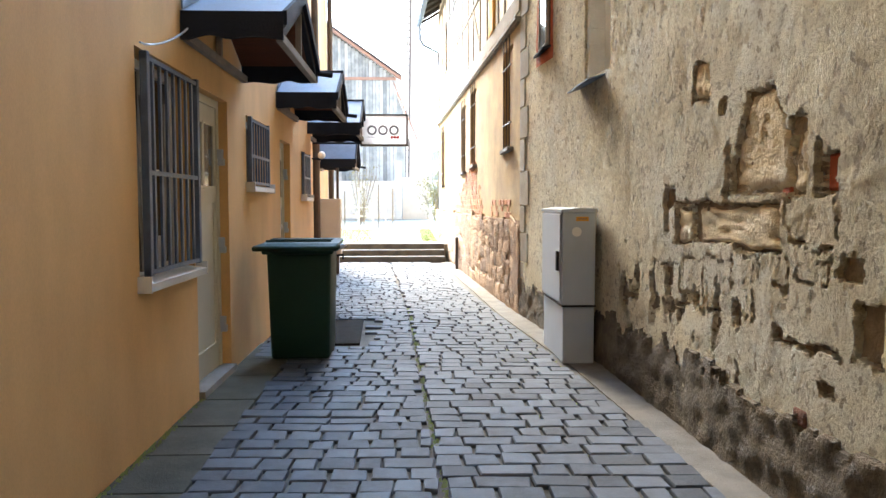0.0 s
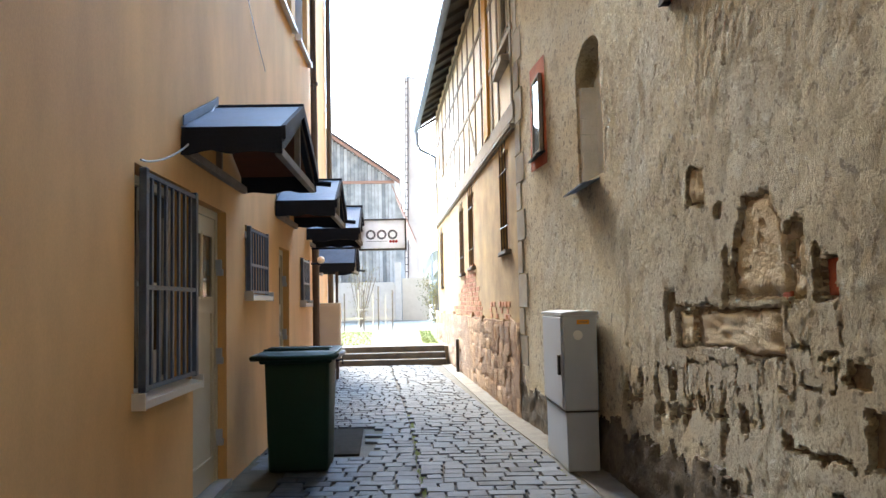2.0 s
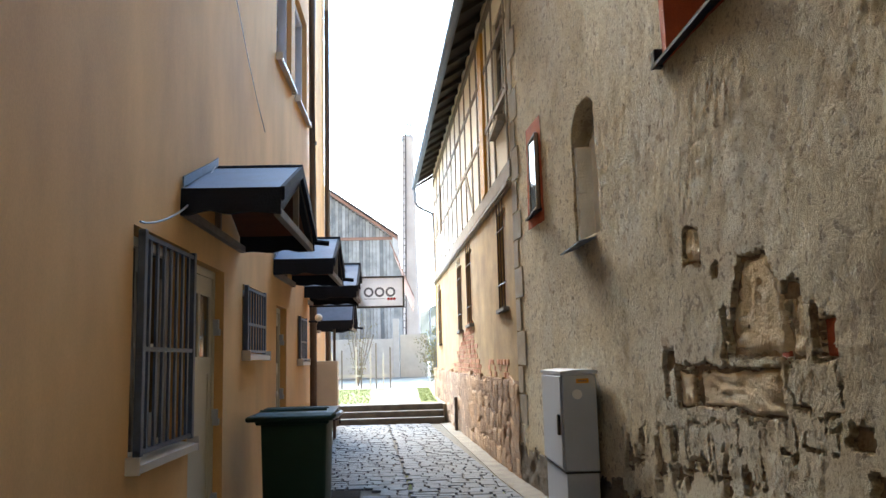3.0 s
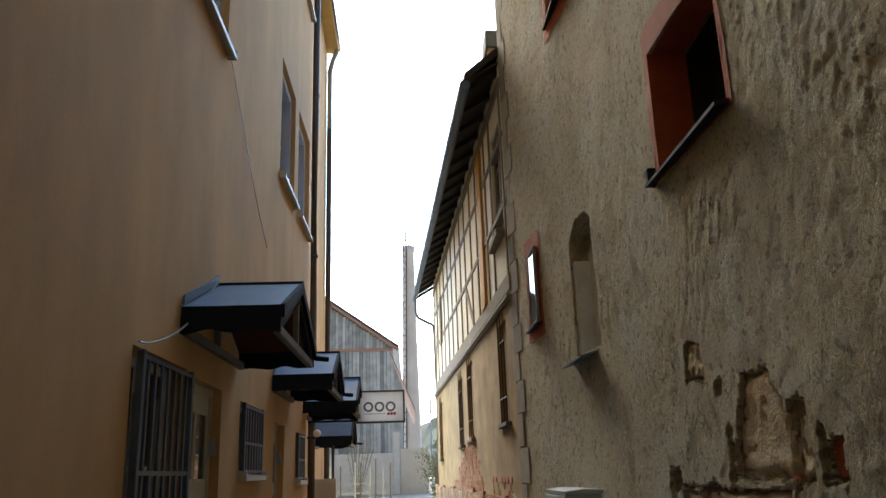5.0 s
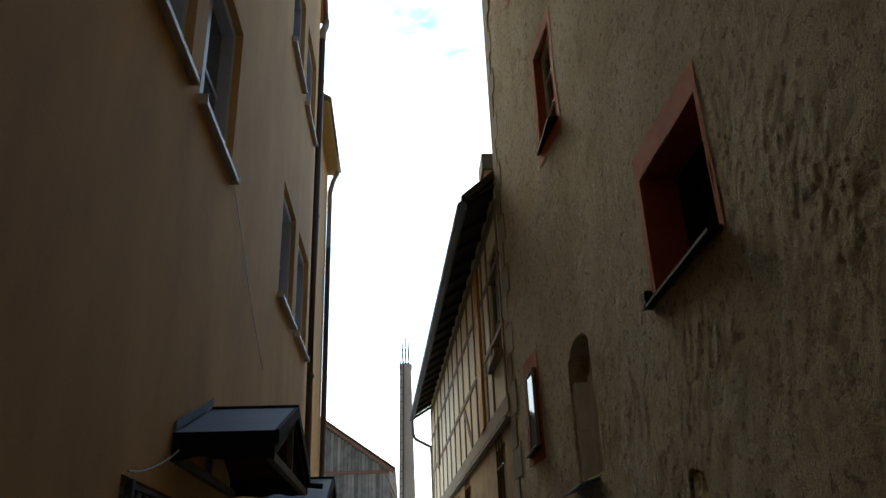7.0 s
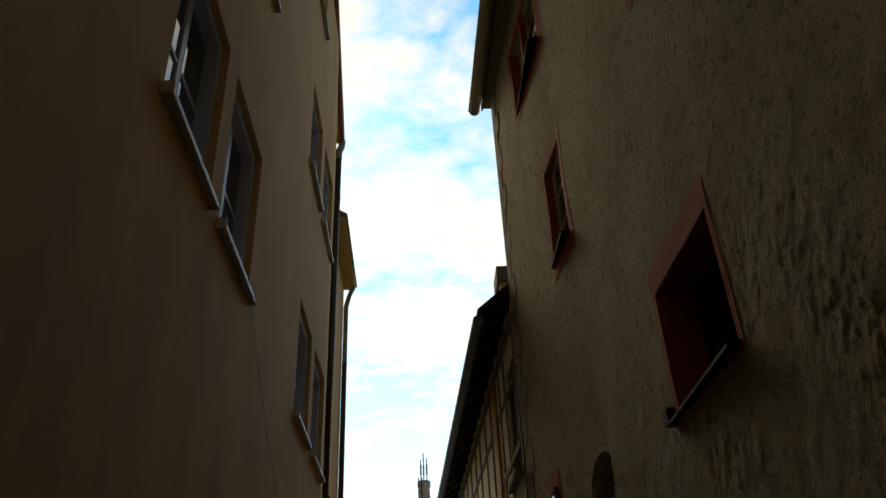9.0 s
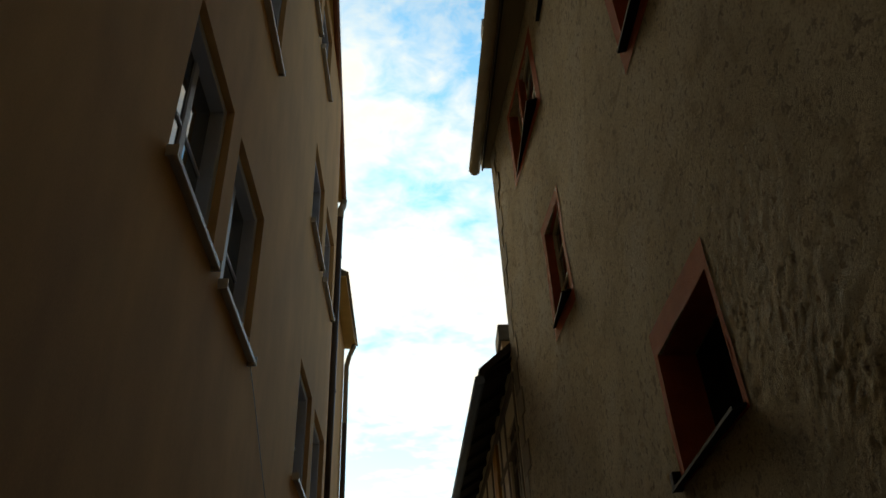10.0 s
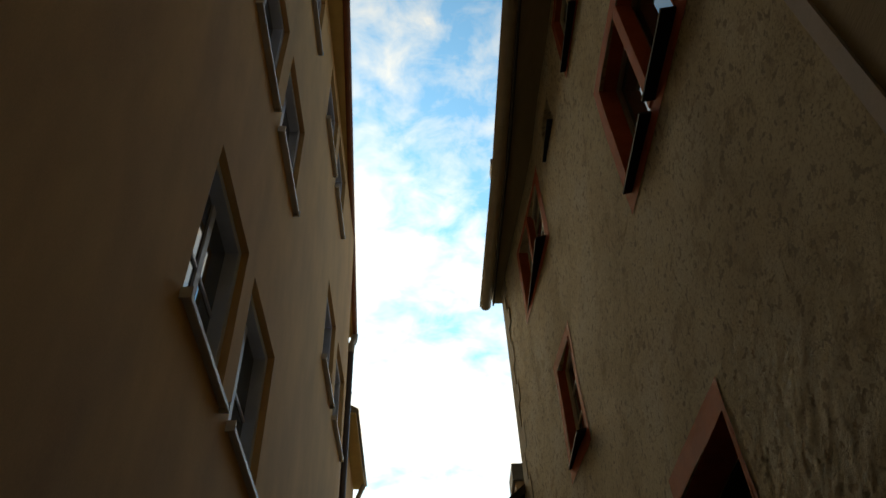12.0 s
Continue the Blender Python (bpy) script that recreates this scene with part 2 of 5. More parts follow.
PANEL = material("white_infill", (0.86, 0.81, 0.68), (0.76, 0.7, 0.57), 0.9, 2, 60, 0.4)
TIMBER = material("grey_timber", (0.3, 0.26, 0.21), (0.16, 0.135, 0.11), 0.85, 6, 70, 0.6)
NEWWOOD = material("yellow_new_board", (0.62, 0.33, 0.05), (0.45, 0.22, 0.03), 0.75, 5, 70, 0.4, stretch=(1, 1, 0.1))
OLDBOARD = material("old_brown_board", (0.34, 0.22, 0.10), (0.17, 0.10, 0.05), 0.85, 6, 70, 0.4, stretch=(1, 1, 0.12), per_piece=0.4)
YELLOWED = material("yellowed_plaster", (0.50, 0.355, 0.165), (0.21, 0.14, 0.065), 0.95, 2.0, 50, 0.5, spread=0.5)
RUBBLE = material("rubble_stone", (0.50, 0.335, 0.21), (0.22, 0.135, 0.085), 0.95, 7, 60, 0.9, dist=0.02, per_piece=0.6)
DARKBRICK = material("sooty_brick", (0.27, 0.1, 0.055), (0.09, 0.045, 0.03), 0.95, 22, 120, 1.0, dist=0.02)
BARNWOOD = material("weathered_boards", (0.58, 0.62, 0.66), (0.25, 0.28, 0.31), 0.9, 2, 40, 0.4, per_piece=0.5)
RUST = material("rusty_edge", (0.46, 0.29, 0.24), (0.34, 0.2, 0.16), 0.9, 5, 60, 0.4)
# distance haze is put into this brick colour, hence so pale
MIST = material("hazed_far_brickwork", (0.74, 0.68, 0.66), (0.58, 0.52, 0.50), 0.95, 0.5, 6, 0.3)
GRASS = material("grass_blades", (0.24, 0.30, 0.08), (0.13, 0.18, 0.045), 0.7, 2, 30, 0.0)
TURF = material("short_turf", (0.24, 0.30, 0.085), (0.15, 0.17, 0.06), 0.95, 3, 60, 0.6, dist=0.02)
DIRT = material("gravel_ground", (0.36, 0.33, 0.27), (0.22, 0.2, 0.16), 0.95, 1.2, 40, 0.5)
LEAF = material("yellowing_leaves", (0.3, 0.25, 0.06), (0.12, 0.12, 0.03), 0.7, 1, 20, 0.0, per_piece=0.5)
FOREST = material("hill_wood", (0.06, 0.085, 0.06), (0.025, 0.04, 0.03), 0.9, 0.08, 1.5, 0.0)
YELLOWTAG = material("orange_sticker", (0.75, 0.33, 0.02), (0.65, 0.27, 0.015), 0.5, 10, 100, 0)
SIGNFACE = material("sign_face", (0.85, 0.85, 0.85), (0.78, 0.78, 0.78), 0.4, 3, 100, 0.02)


def acrylic(name):
    """Milky sign sheet: daylight on its far side shines through."""
    m = bpy.data.materials.new(name)
    m.use_nodes = True
    t = m.node_tree
    b = t.nodes["Principled BSDF"]
    b.inputs["Base Color"].default_value = (0.88, 0.88, 0.9, 1)
    b.inputs["Roughness"].default_value = 0.35
    dust = node(t, "ShaderNodeTexNoise", Scale=6.0, Detail=5.0, Roughness=0.6)
    tint = ramp(t, [(0.3, (0.84, 0.84, 0.86)), (0.6, (0.95, 0.95, 0.96))])
    t.links.new(dust.outputs["Fac"], tint.inputs[0])
    tr = t.nodes.new("ShaderNodeBsdfTranslucent")
    t.links.new(tint.outputs[0], tr.inputs["Color"])
    mx = t.nodes.new("ShaderNodeMixShader")
    mx.inputs[0].default_value = 0.75
    t.links.new(b.outputs[0], mx.inputs[1])
    t.links.new(tr.outputs[0], mx.inputs[2])
    t.links.new(mx.outputs[0], t.nodes["Material Output"].inputs["Surface"])
    return m


MILKY = acrylic("milky_sign_sheet")
LETTER = material("grey_letter", (0.16, 0.16, 0.17), (0.12, 0.12, 0.13), 0.5, 5, 100, 0)
REDDOT = material("red_dot", (0.6, 0.03, 0.03), (0.5, 0.02, 0.02), 0.5, 5, 100, 0)
LIMEWASH = material("pale_limewash", (0.86, 0.87, 0.87), (0.66, 0.66, 0.65), 0.95, 4, 60, 0.6, dist=0.02)
PLATE = material("rusted_iron_plate", (0.03, 0.025, 0.021), (0.014, 0.011, 0.010), 0.97, 7, 60, 0.5, spec=0.05)
FLAG = material("mossy_dark_flag", (0.11, 0.11, 0.09), (0.045, 0.046, 0.038), 0.9, 4, 70, 0.6, per_piece=0.3, spec=0.2)
EDGE = material("dirty_edge_concrete", (0.22, 0.205, 0.185), (0.1, 0.092, 0.082), 0.95, 4, 70, 0.7, dist=0.02)
# near-black colour stands in for the darkness inside rooms and the vent
VOID = material("room_dark_colour", (0.03, 0.026, 0.022), (0.015, 0.012, 0.01), 0.95, 3, 30, 0.2)


def glass_material():
    m = bpy.data.materials.new("window_glass")
    m.use_nodes = True
    b = m.node_tree.nodes["Principled BSDF"]
    b.inputs["Base Color"].default_value = (0.05, 0.06, 0.07, 1)
    b.inputs["Roughness"].default_value = 0.03
    b.inputs["Specular IOR Level"].default_value = 0.6
    return m


GLASS = glass_material()


# ---- building helpers ----
def world_of(ob):
    """Where ob stands, before the scene is evaluated."""
    own = ob.matrix_basis
    return world_of(ob.parent) @ ob.matrix_parent_inverse @ own if ob.parent else own


def under(ob, parent):
    """Makes ob a part of parent, and leaves it where it is."""
    ob.parent = parent
    ob.matrix_parent_inverse = world_of(parent).inverted()
    return ob


def part(name, bm, mat, parent=None, label="", smooth=False):
    me = bpy.data.meshes.new(name)
    bm.normal_update()
    bm.to_mesh(me)
    bm.free()
    me.materials.append(mat)
    if smooth:
        for p in me.polygons:
            p.use_smooth = True
    ob = new(name, me)
    if parent is not None:
        under(ob, parent)
    if label:
        ob["label"] = label
    return ob


def thing(name, label, category, at=(0, 0, 0), group="", kind=""):
    ob = new(name)
    ob.location = at
    ob.empty_display_size = 0.1
    tagged(ob, label, category, group, kind)
    return ob


def box(bm, x0, x1, y0, y1, z0, z1, bevel=0.0):
    vs = [bm.verts.new((x, y, z)) for x in (x0, x1) for y in (y0, y1) for z in (z0, z1)]
    fs = [bm.faces.new([vs[i] for i in q]) for q in ((0, 1, 3, 2), (4, 6, 7, 5), (0, 4, 5, 1), (2, 3, 7, 6), (0, 2, 6, 4), (1, 5, 7, 3))]
    if bevel:
        es = list({e for f in fs for e in f.edges})
        bmesh.ops.bevel(bm, geom=es, offset=bevel, segments=2, affect="EDGES", profile=0.5)
    return vs


def boxed(x0, x1, y0, y1, z0, z1, bevel=0.0):
    bm = bmesh.new()
    box(bm, x0, x1, y0, y1, z0, z1, bevel)
    return bm


def slab(bm, pts, push):
    """A prism: the outline pts, pushed along a vector."""
    a = [bm.verts.new(p) for p in pts]
    b = [bm.verts.new(Vector(p) + Vector(push)) for p in pts]
    bm.faces.new(a)
    bm.faces.new(list(reversed(b)))
    n = len(a)
    for i in range(n):
        bm.faces.new((a[i], b[i], b[(i + 1) % n], a[(i + 1) % n]))
    bmesh.ops.recalc_face_normals(bm, faces=bm.faces[:])


def slabbed(pts, push):
    bm = bmesh.new()
    slab(bm, pts, push)
    return bm


def tube(bm, pts, r, n=10, close=True):
    """A round bar along the points."""
    rings = []
    pts = [Vector(p) for p in pts]
    for i, p in enumerate(pts):
        d = (pts[min(i + 1, len(pts) - 1)] - pts[max(i - 1, 0)]).normalized()
        q = d.to_track_quat("Z", "Y")
        rings.append([bm.verts.new(p + q @ Vector((r * math.cos(a), r * math.sin(a), 0))) for a in [2 * math.pi * k / n for k in range(n)]])
    for a, b in zip(rings, rings[1:]):
        for k in range(n):
            bm.faces.new((a[k], a[(k + 1) % n], b[(k + 1) % n], b[k]))
    if close:
        bm.faces.new(list(reversed(rings[0])))
        bm.faces.new(rings[-1])


def tubed(pts, r, n=10):
    bm = bmesh.new()
    tube(bm, pts, r, n)
    return bm


def line_x(nodes, y):
    for (xa, ya), (xb, yb) in zip(nodes, nodes[1:]):
        if y <= yb:
            break
    return xa + (xb - xa) * (y - ya) / (yb - ya)


def cuts(lo, hi, step, marks):
    """Places from lo to hi, at most step apart, that include the marks."""
    ends = sorted({round(v, 4) for v in [lo, hi, *[m for m in marks if lo < m < hi]]})
    out = []
    for a, b in zip(ends, ends[1:]):
        n = max(1, math.ceil((b - a) / step))
        out += [a + (b - a) * i / n for i in range(n)]
    return out + [ends[-1]]


def facade(nodes, z0, z1, holes, thick, side, step=0.5, relief=None, ycuts=(), zcuts=()):
    """A wall along nodes (x, y), with openings (y0, y1, z0, z1), thickness and reveals. side: +1 faces +x. relief(y, z): how far
    the face stands out."""
    bm = bmesh.new()
    ys = cuts(nodes[0][1], nodes[-1][1], step, [n[1] for n in nodes] + [v for h in holes for v in h[:2]] + list(ycuts))
    zs = cuts(z0, z1, step, [v for h in holes for v in h[2:]] + list(zcuts))

    def inside(y, z):
        return any(h[0] < y < h[1] and h[2] < z < h[3] for h in holes)

    front, back = {}, {}

    def fv(i, j):
        if (i, j) not in front:
            out = relief(ys[i], zs[j]) if relief else 0.0
            front[i, j] = bm.verts.new((line_x(nodes, ys[i]) + side * out, ys[i], zs[j]))
        return front[i, j]

    def bv(i, j):
        if (i, j) not in back:
            back[i, j] = bm.verts.new((line_x(nodes, ys[i]) - side * thick, ys[i], zs[j]))
        return back[i, j]

    ni, nj = len(ys) - 1, len(zs) - 1
    full = [[not inside((ys[i] + ys[i + 1]) / 2, (zs[j] + zs[j + 1]) / 2) for j in range(nj)] for i in range(ni)]
    for i in range(ni):
        for j in range(nj):
            if not full[i][j]:
                continue
            q = [(i, j), (i + 1, j), (i + 1, j + 1), (i, j + 1)]
            f = [fv(*k) for k in q]
            depths = [abs(v.co.x - line_x(nodes, v.co.y)) for v in f]
            bm.faces.new(f if side > 0 else f[::-1]).smooth = max(depths) - min(depths) < 0.018
            for (di, dj), (a, b) in (((-1, 0), (q[3], q[0])), ((1, 0), (q[1], q[2])), ((0, -1), (q[0], q[1])), ((0, 1), (q[2], q[3]))):
                k, l = i + di, j + dj
                if not (0 <= k < ni and 0 <= l < nj and full[k][l]):
                    w = [fv(*b), fv(*a), bv(*a), bv(*b)]
                    bm.faces.new(w if side > 0 else w[::-1])
    for e in bm.edges:
        if len(e.link_faces) > 1 and not all(f.smooth for f in e.link_faces) or len({f.smooth for f in e.link_faces}) > 1:
            e.smooth = False
    return bm


# ---- large structure ----
LEFT = [(-1.39, -9.0), (-1.39, 10.9), (-1.74, 14.0)]
RIGHT = [(1.70, -9.0), (1.62, 2.0), (1.51, 6.2), (1.25, 8.95)]
FRAMED = [(1.24, 8.95), (0.745, 21.2)]

# openings of the ochre house: y from, to, z from, to
UPPER = [(3.23, 4.32, 4.69, 6.18), (4.59, 5.68, 4.69, 6.18), (8.33, 9.44, 4.69, 6.18), (9.75, 10.85, 4.69, 6.18),
         (3.10, 4.17, 8.08, 9.57), (4.46, 5.53, 8.08, 9.57), (8.31, 9.41, 8.27, 9.76), (9.75, 10.85, 8.27, 9.76),
         (4.50, 5.57, 11.60, 13.07), (6.70, 7.78, 11.60, 13.07), (8.05, 9.14, 11.60, 13.07)]
WINDOW_LOW = [(4.02, 5.05, 0.87, 2.08), (6.70, 7.60, 1.42, 2.03), (9.97, 10.63, 1.35, 1.94)]
DOORS = [(5.10, 6.02, 0.05, 2.05), (8.37, 9.05, 0.05, 1.96)]

left_house = thing("ochre_house", "tall ochre rendered house along the alley with barred windows", "house", (-1.39, 4, 0))


def soft_wave(y, z):
    return 0.012 * noise.noise(Vector((y * 0.5, z * 0.4, 3)))


wall_left = part("wall", facade(LEFT, -0.1, 13.4, UPPER + WINDOW_LOW + DOORS, 0.32, 1, 0.4, soft_wave), OCHRE, left_house, "ochre render with faint streaks")

part("roof", slabbed([(-1.15, -9, 13.52), (-1.15, 5.7, 13.52), (-1.66, 14.05, 13.52), (-6, 14.05, 16.6), (-6, -9, 16.6)], (0, 0, 0.12)), EAVEWOOD, left_house)
part("soffit", slabbed([(-1.16, -9, 13.4), (-1.16, 5.7, 13.4), (-1.66, 14.0, 13.4), (-2.0, 14.0, 13.4), (-2.0, -9, 13.4)], (0, 0, 0.1)), SOFFIT, left_house)
part("end_wall", boxed(-6, -1.75, 13.7, 14.0, 0, 15.5), OCHRE, left_house)
part("back_wall", boxed(-6.3, -6, -9, 14.0, 0, 16.5), OCHRE, left_house)

gutter = thing("roof_gutter", "orange-brown half-round gutter under the eave of the ochre house", "gutter", (-1.15, 5, 13.4))
part("trough", tubed([(-1.05, -9, 13.45), (-1.10, 5.7, 13.45), (-1.62, 14.05, 13.45)], 0.065, 10), COPPER, gutter)
down = thing("downpipe", "dark brown downpipe with a pale top bend on the ochre house", "downpipe", (-1.66, 13.7, 0))
part("pipe", tubed([(-1.66, 13.72, 0), (-1.66, 13.72, 4.3), (-1.66, 13.72, 8.0), (-1.655, 13.72, 12.7)], 0.075, 12), PIPE, down)
part("bend", tubed([(-1.655, 13.72, 12.7), (-1.65, 13.74, 12.95), (-1.62, 13.9, 13.2), (-1.61, 13.95, 13.42)], 0.08, 12), PALEPIPE, down, "pale zinc bend")
for z in (2.0, 5.2, 8.4, 11.6):
    part("clamp", tubed([(-1.66, 13.72, z), (-1.66, 13.72, z + 0.05)], 0.087, 12), PIPE, down)

next_house = thing("yellow_house", "lower yellow house beyond the ochre house", "house", (-1.8, 15, 0))
part("wall", facade([(-1.78, 14.004), (-1.80, 17.1)], -0.1, 11.3, [], 0.3, 1, 1.0), OCHRE, next_house)
part("end_wall", boxed(-6, -1.81, 16.8, 17.1, 0, 13), OCHRE, next_house)
part("soffit", slabbed([(-1.50, 14.05, 11.3), (-1.53, 17.2, 11.3), (-2.3, 17.2, 11.36), (-2.3, 14.05, 11.36)], (0, 0, 0.05)), SOFFIT, next_house, "pale boarded soffit")
part("roof", slabbed([(-1.45, 14.05, 11.4), (-1.48, 17.25, 11.4), (-6, 17.25, 14.2), (-6, 14.05, 14.2)], (0, 0, 0.05)), PALEPIPE, next_house)
down2 = thing("downpipe", "slim grey-brown downpipe with a pale top on the yellow house", "downpipe", (-1.70, 17.0, 0))
part("pipe", tubed([(-1.72, 16.95, 0.2), (-1.72, 16.95, 9.2)], 0.06, 10), PIPE, down2)
part("bend", tubed([(-1.72, 16.95, 9.2), (-1.72, 16.95, 10.7), (-1.66, 16.98, 11.0), (-1.55, 17.0, 11.3)], 0.06, 10), PALEPIPE, down2, "pale upper pipe")

# the old lime-plastered house
RED_BORDER = [(3.32, 4.41, 3.05, 4.07), (6.09, 6.90, 5.46, 6.91), (7.63, 8.24, 2.69, 3.78), (6.11, 7.70, 8.22, 9.57), (2.02, 3.71, 5.84, 7.46), (3.35, 4.25, 8.60, 9.75)]
RIGHT_HOLES = [(3.365, 4.335, 3.07, 3.885), (6.20, 6.79, 5.64, 6.77), (7.72, 8.16, 2.83, 3.62), (6.28, 7.59, 8.38, 9.46), (2.14, 3.58, 6.01, 7.30), (3.45, 4.15, 8.70, 9.65), (5.0, 5.55, 8.98, 9.45)]
right_house = thing("old_plaster_house", "old house with crumbling lime plaster over sandstone", "house", (1.5, 4, 0))


# places where the plaster has come off and the masonry shows: y from, to, z from, to
STONES = [(3.22, 3.80, 1.33, 1.80), (3.10, 3.21, 1.33, 1.58), (4.30, 4.55, 1.05, 1.25), (3.30, 4.27, 1.07, 1.27), (4.11, 4.30, 1.84, 2.03)]
# plaster-covered blocks that only their cracks outline
BLOCKS = [(3.21, 3.50, 0.92, 1.06), (2.88, 3.17, 0.95, 1.07), (3.53, 3.79, 0.76, 1.05), (3.85, 4.10, 0.72, 1.0), (4.14, 4.42, 0.70, 0.98), (2.86, 3.24, 1.11, 1.32), (4.46, 4.9, 0.68, 0.92)]
SLOTS = [(2.965, 3.02, 1.33, 1.52), (2.56, 2.74, 0.70, 0.92), (2.84, 2.96, 0.52, 0.56), (3.86, 3.95, 1.735, 1.785), (5.24, 5.30, 0.62, 0.80), (5.5, 5.58, 0.48, 0.62), (5.66, 5.7, 0.7, 0.86), (4.62, 4.74, 0.72, 0.9),
         (4.56, 4.72, 1.26, 1.36), (2.80, 3.34, 0.69, 0.725), (3.28, 3.36, 0.69, 0.76), (4.40, 4.74, 1.262, 1.285), (4.66, 4.73, 1.1, 1.35), (3.79, 4.4, 1.28, 1.30), (3.14, 3.27, 1.56, 1.66), (3.235, 3.275, 1.36, 1.6), (3.82, 3.88, 1.28, 1.58), (3.10, 3.24, 1.56, 1.62), (6.40, 6.43, 2.05, 2.2), (2.70, 2.84, 1.0, 1.08), (4.9, 5.0, 0.62, 0.84)]
KNOCKED = [(2.87, 2.965, 1.325, 1.48)]


def rough(y, z):
    v = Vector((y, z, 0.0))
    low = noise.fractal(v * 0.8, 1.0, 2.0, 2) * 0.016
    mid = noise.fractal(v * 6 + Vector((7, 3, 1)), 0.8, 2.0, 2) * 0.005
    patch = min(1.0, max(0.0, 0.45 + 1.6 * noise.noise(v * 1.3 + Vector((2, 6, 4)))))
    crust = noise.fractal(v * 20 + Vector((4, 1, 9)), 0.6, 2.0, 4)
    pit = max(0.0, noise.noise(v * 9 + Vector((11, 5, 2))) - 0.42)
    # the middle height is coarsest, the top was trowelled smoother
    coarse = 1 + 0.35 * min(1.0, max(0.0, (z - 2.0) / 0.5)) - 0.95 * min(1.0, max(0.0, (z - 2.8) / 1.8))
    return low + mid * coarse + coarse * ((0.005 * crust if crust > 0 else 0.003 * crust) * patch - 0.007 * pit)


def narrowing(k, z):
    """How far the sides of stone k draw in at height z: the tallest one ends in a peak."""
    return 0.17 * max(0.0, (z - 1.42) / 0.38) ** 1.3 if k == 0 else 0.0


def sway(y, z):
    """A slow wander of the joints, so that no edge runs straight."""
    w = Vector((y, z, 0))
    return 0.05 * noise.noise(w * 5 + Vector((1, 4, 8))), 0.045 * noise.noise(w * 6 + Vector((8, 2, 3)))


def bare(y, z):
    """How far the plaster is gone, with a ragged edge."""
    w = Vector((y, z, 0))
    y1 = y + 0.020 * noise.fractal(w * 22, 0.7, 2.0, 4)
    z1 = z + 0.018 * noise.fractal(w * 22 + Vector((5, 9, 2)), 0.7, 2.0, 4)
    sy, sz = sway(y, z)
    for k, (a, b, c, d) in enumerate(STONES):
        y2, z2 = y1 + 0.6 * sy, z1 + 0.6 * sz
        n = narrowing(k, z2)
        if a + n - 0.008 < y2 < b - n + 0.008 and c - 0.008 < z2 < d + 0.008:
            return 1.0
    for a, b, c, d in KNOCKED:
        if a < y1 < b and c < z1 < d:
            return 1.8
    y2, z2 = y1 + sy, z1 + sz
    for a, b, c, d in SLOTS:
        if a < y2 < b and c < z2 < d:
            return 1.0
    for k, (a, b, c, d) in enumerate(BLOCKS):
        inset = min(y2 - a, b - y2, z2 - c, d - z2)
        if 0 < inset < 0.009 + 0.02 * noise.noise(w * 9 + Vector((k, 0, 3))):
            return 0.8
    # flaked coat above the damp foot
    near = min(1.0, max(0.0, (y - 3.5) / 0.5)) * min(1.0, max(0.0, (6.0 - y) / 0.4)) * max(0.0, 1 - abs(z - 0.66) / 0.36)
    if near > 0 and noise.fractal(Vector((y * 5.5, z * 4.2, 11)), 0.75, 2.0, 5) > 0.62 - 0.5 * near:
        return 0.75
    return 0.0


NICHE = (5.98, 6.66, 2.32, 3.48)


def niche_depth(y, z):
    """The blocked arched opening."""
    c, half = (NICHE[0] + NICHE[1]) / 2, (NICHE[1] - NICHE[0]) / 2
    off = abs(y - c + 0.02 * noise.noise(Vector((z * 5, 1, 1)))) / half
    top = NICHE[3] - 0.14 * off * off
    return 0.17 if off < 1 and NICHE[2] < z < top else 0.0


def old_face(y, z):
    out = rough(y, z) - niche_depth(y, z)
    if 2.3 < y < 6.8 and 0.3 < z < 2.3:
        out -= 0.052 * bare(y, z)
    return out


def steps(a, b, d):
    return [a + d * i for i in range(int((b - a) / d) + 1)]


wall_right = part("wall", facade(RIGHT, -0.1, 10.0, RIGHT_HOLES, 0.5, -1, 0.05, old_face, steps(2.3, 5.9, 0.0125) + steps(5.92, 6.74, 0.016) + steps(6.78, 8.9, 0.03), steps(0.3, 2.12, 0.0125) + steps(2.14, 6.5, 0.02) + steps(6.54, 9.9, 0.035)), LIME, right_house, "crumbling lime plaster")


def core_face(y, z):
    return -0.03 + 0.5 * rough(y, z) + 0.012 * noise.fractal(Vector((y * 14, z * 14, 4)), 0.8, 2.0, 3)


part("wall_core", facade([(line_x(RIGHT, 2.35), 2.35), (line_x(RIGHT, 5.95), 5.95)], 0.32, 2.08, [], 0.12, -1, 0.03, core_face), CORE, right_house, "bare brown wall core behind the plaster")


def damp_face(y, z):
    line = 0.40 + 0.10 * noise.fractal(Vector((y * 4, z * 3, 0)), 0.6, 2.0, 5)
    n = rough(y * 1.3 + 4, z * 1.3)
    return n + 0.02 + 0.02 * noise.noise(Vector((y * 7, z * 9, 2))) if z < line else -0.05


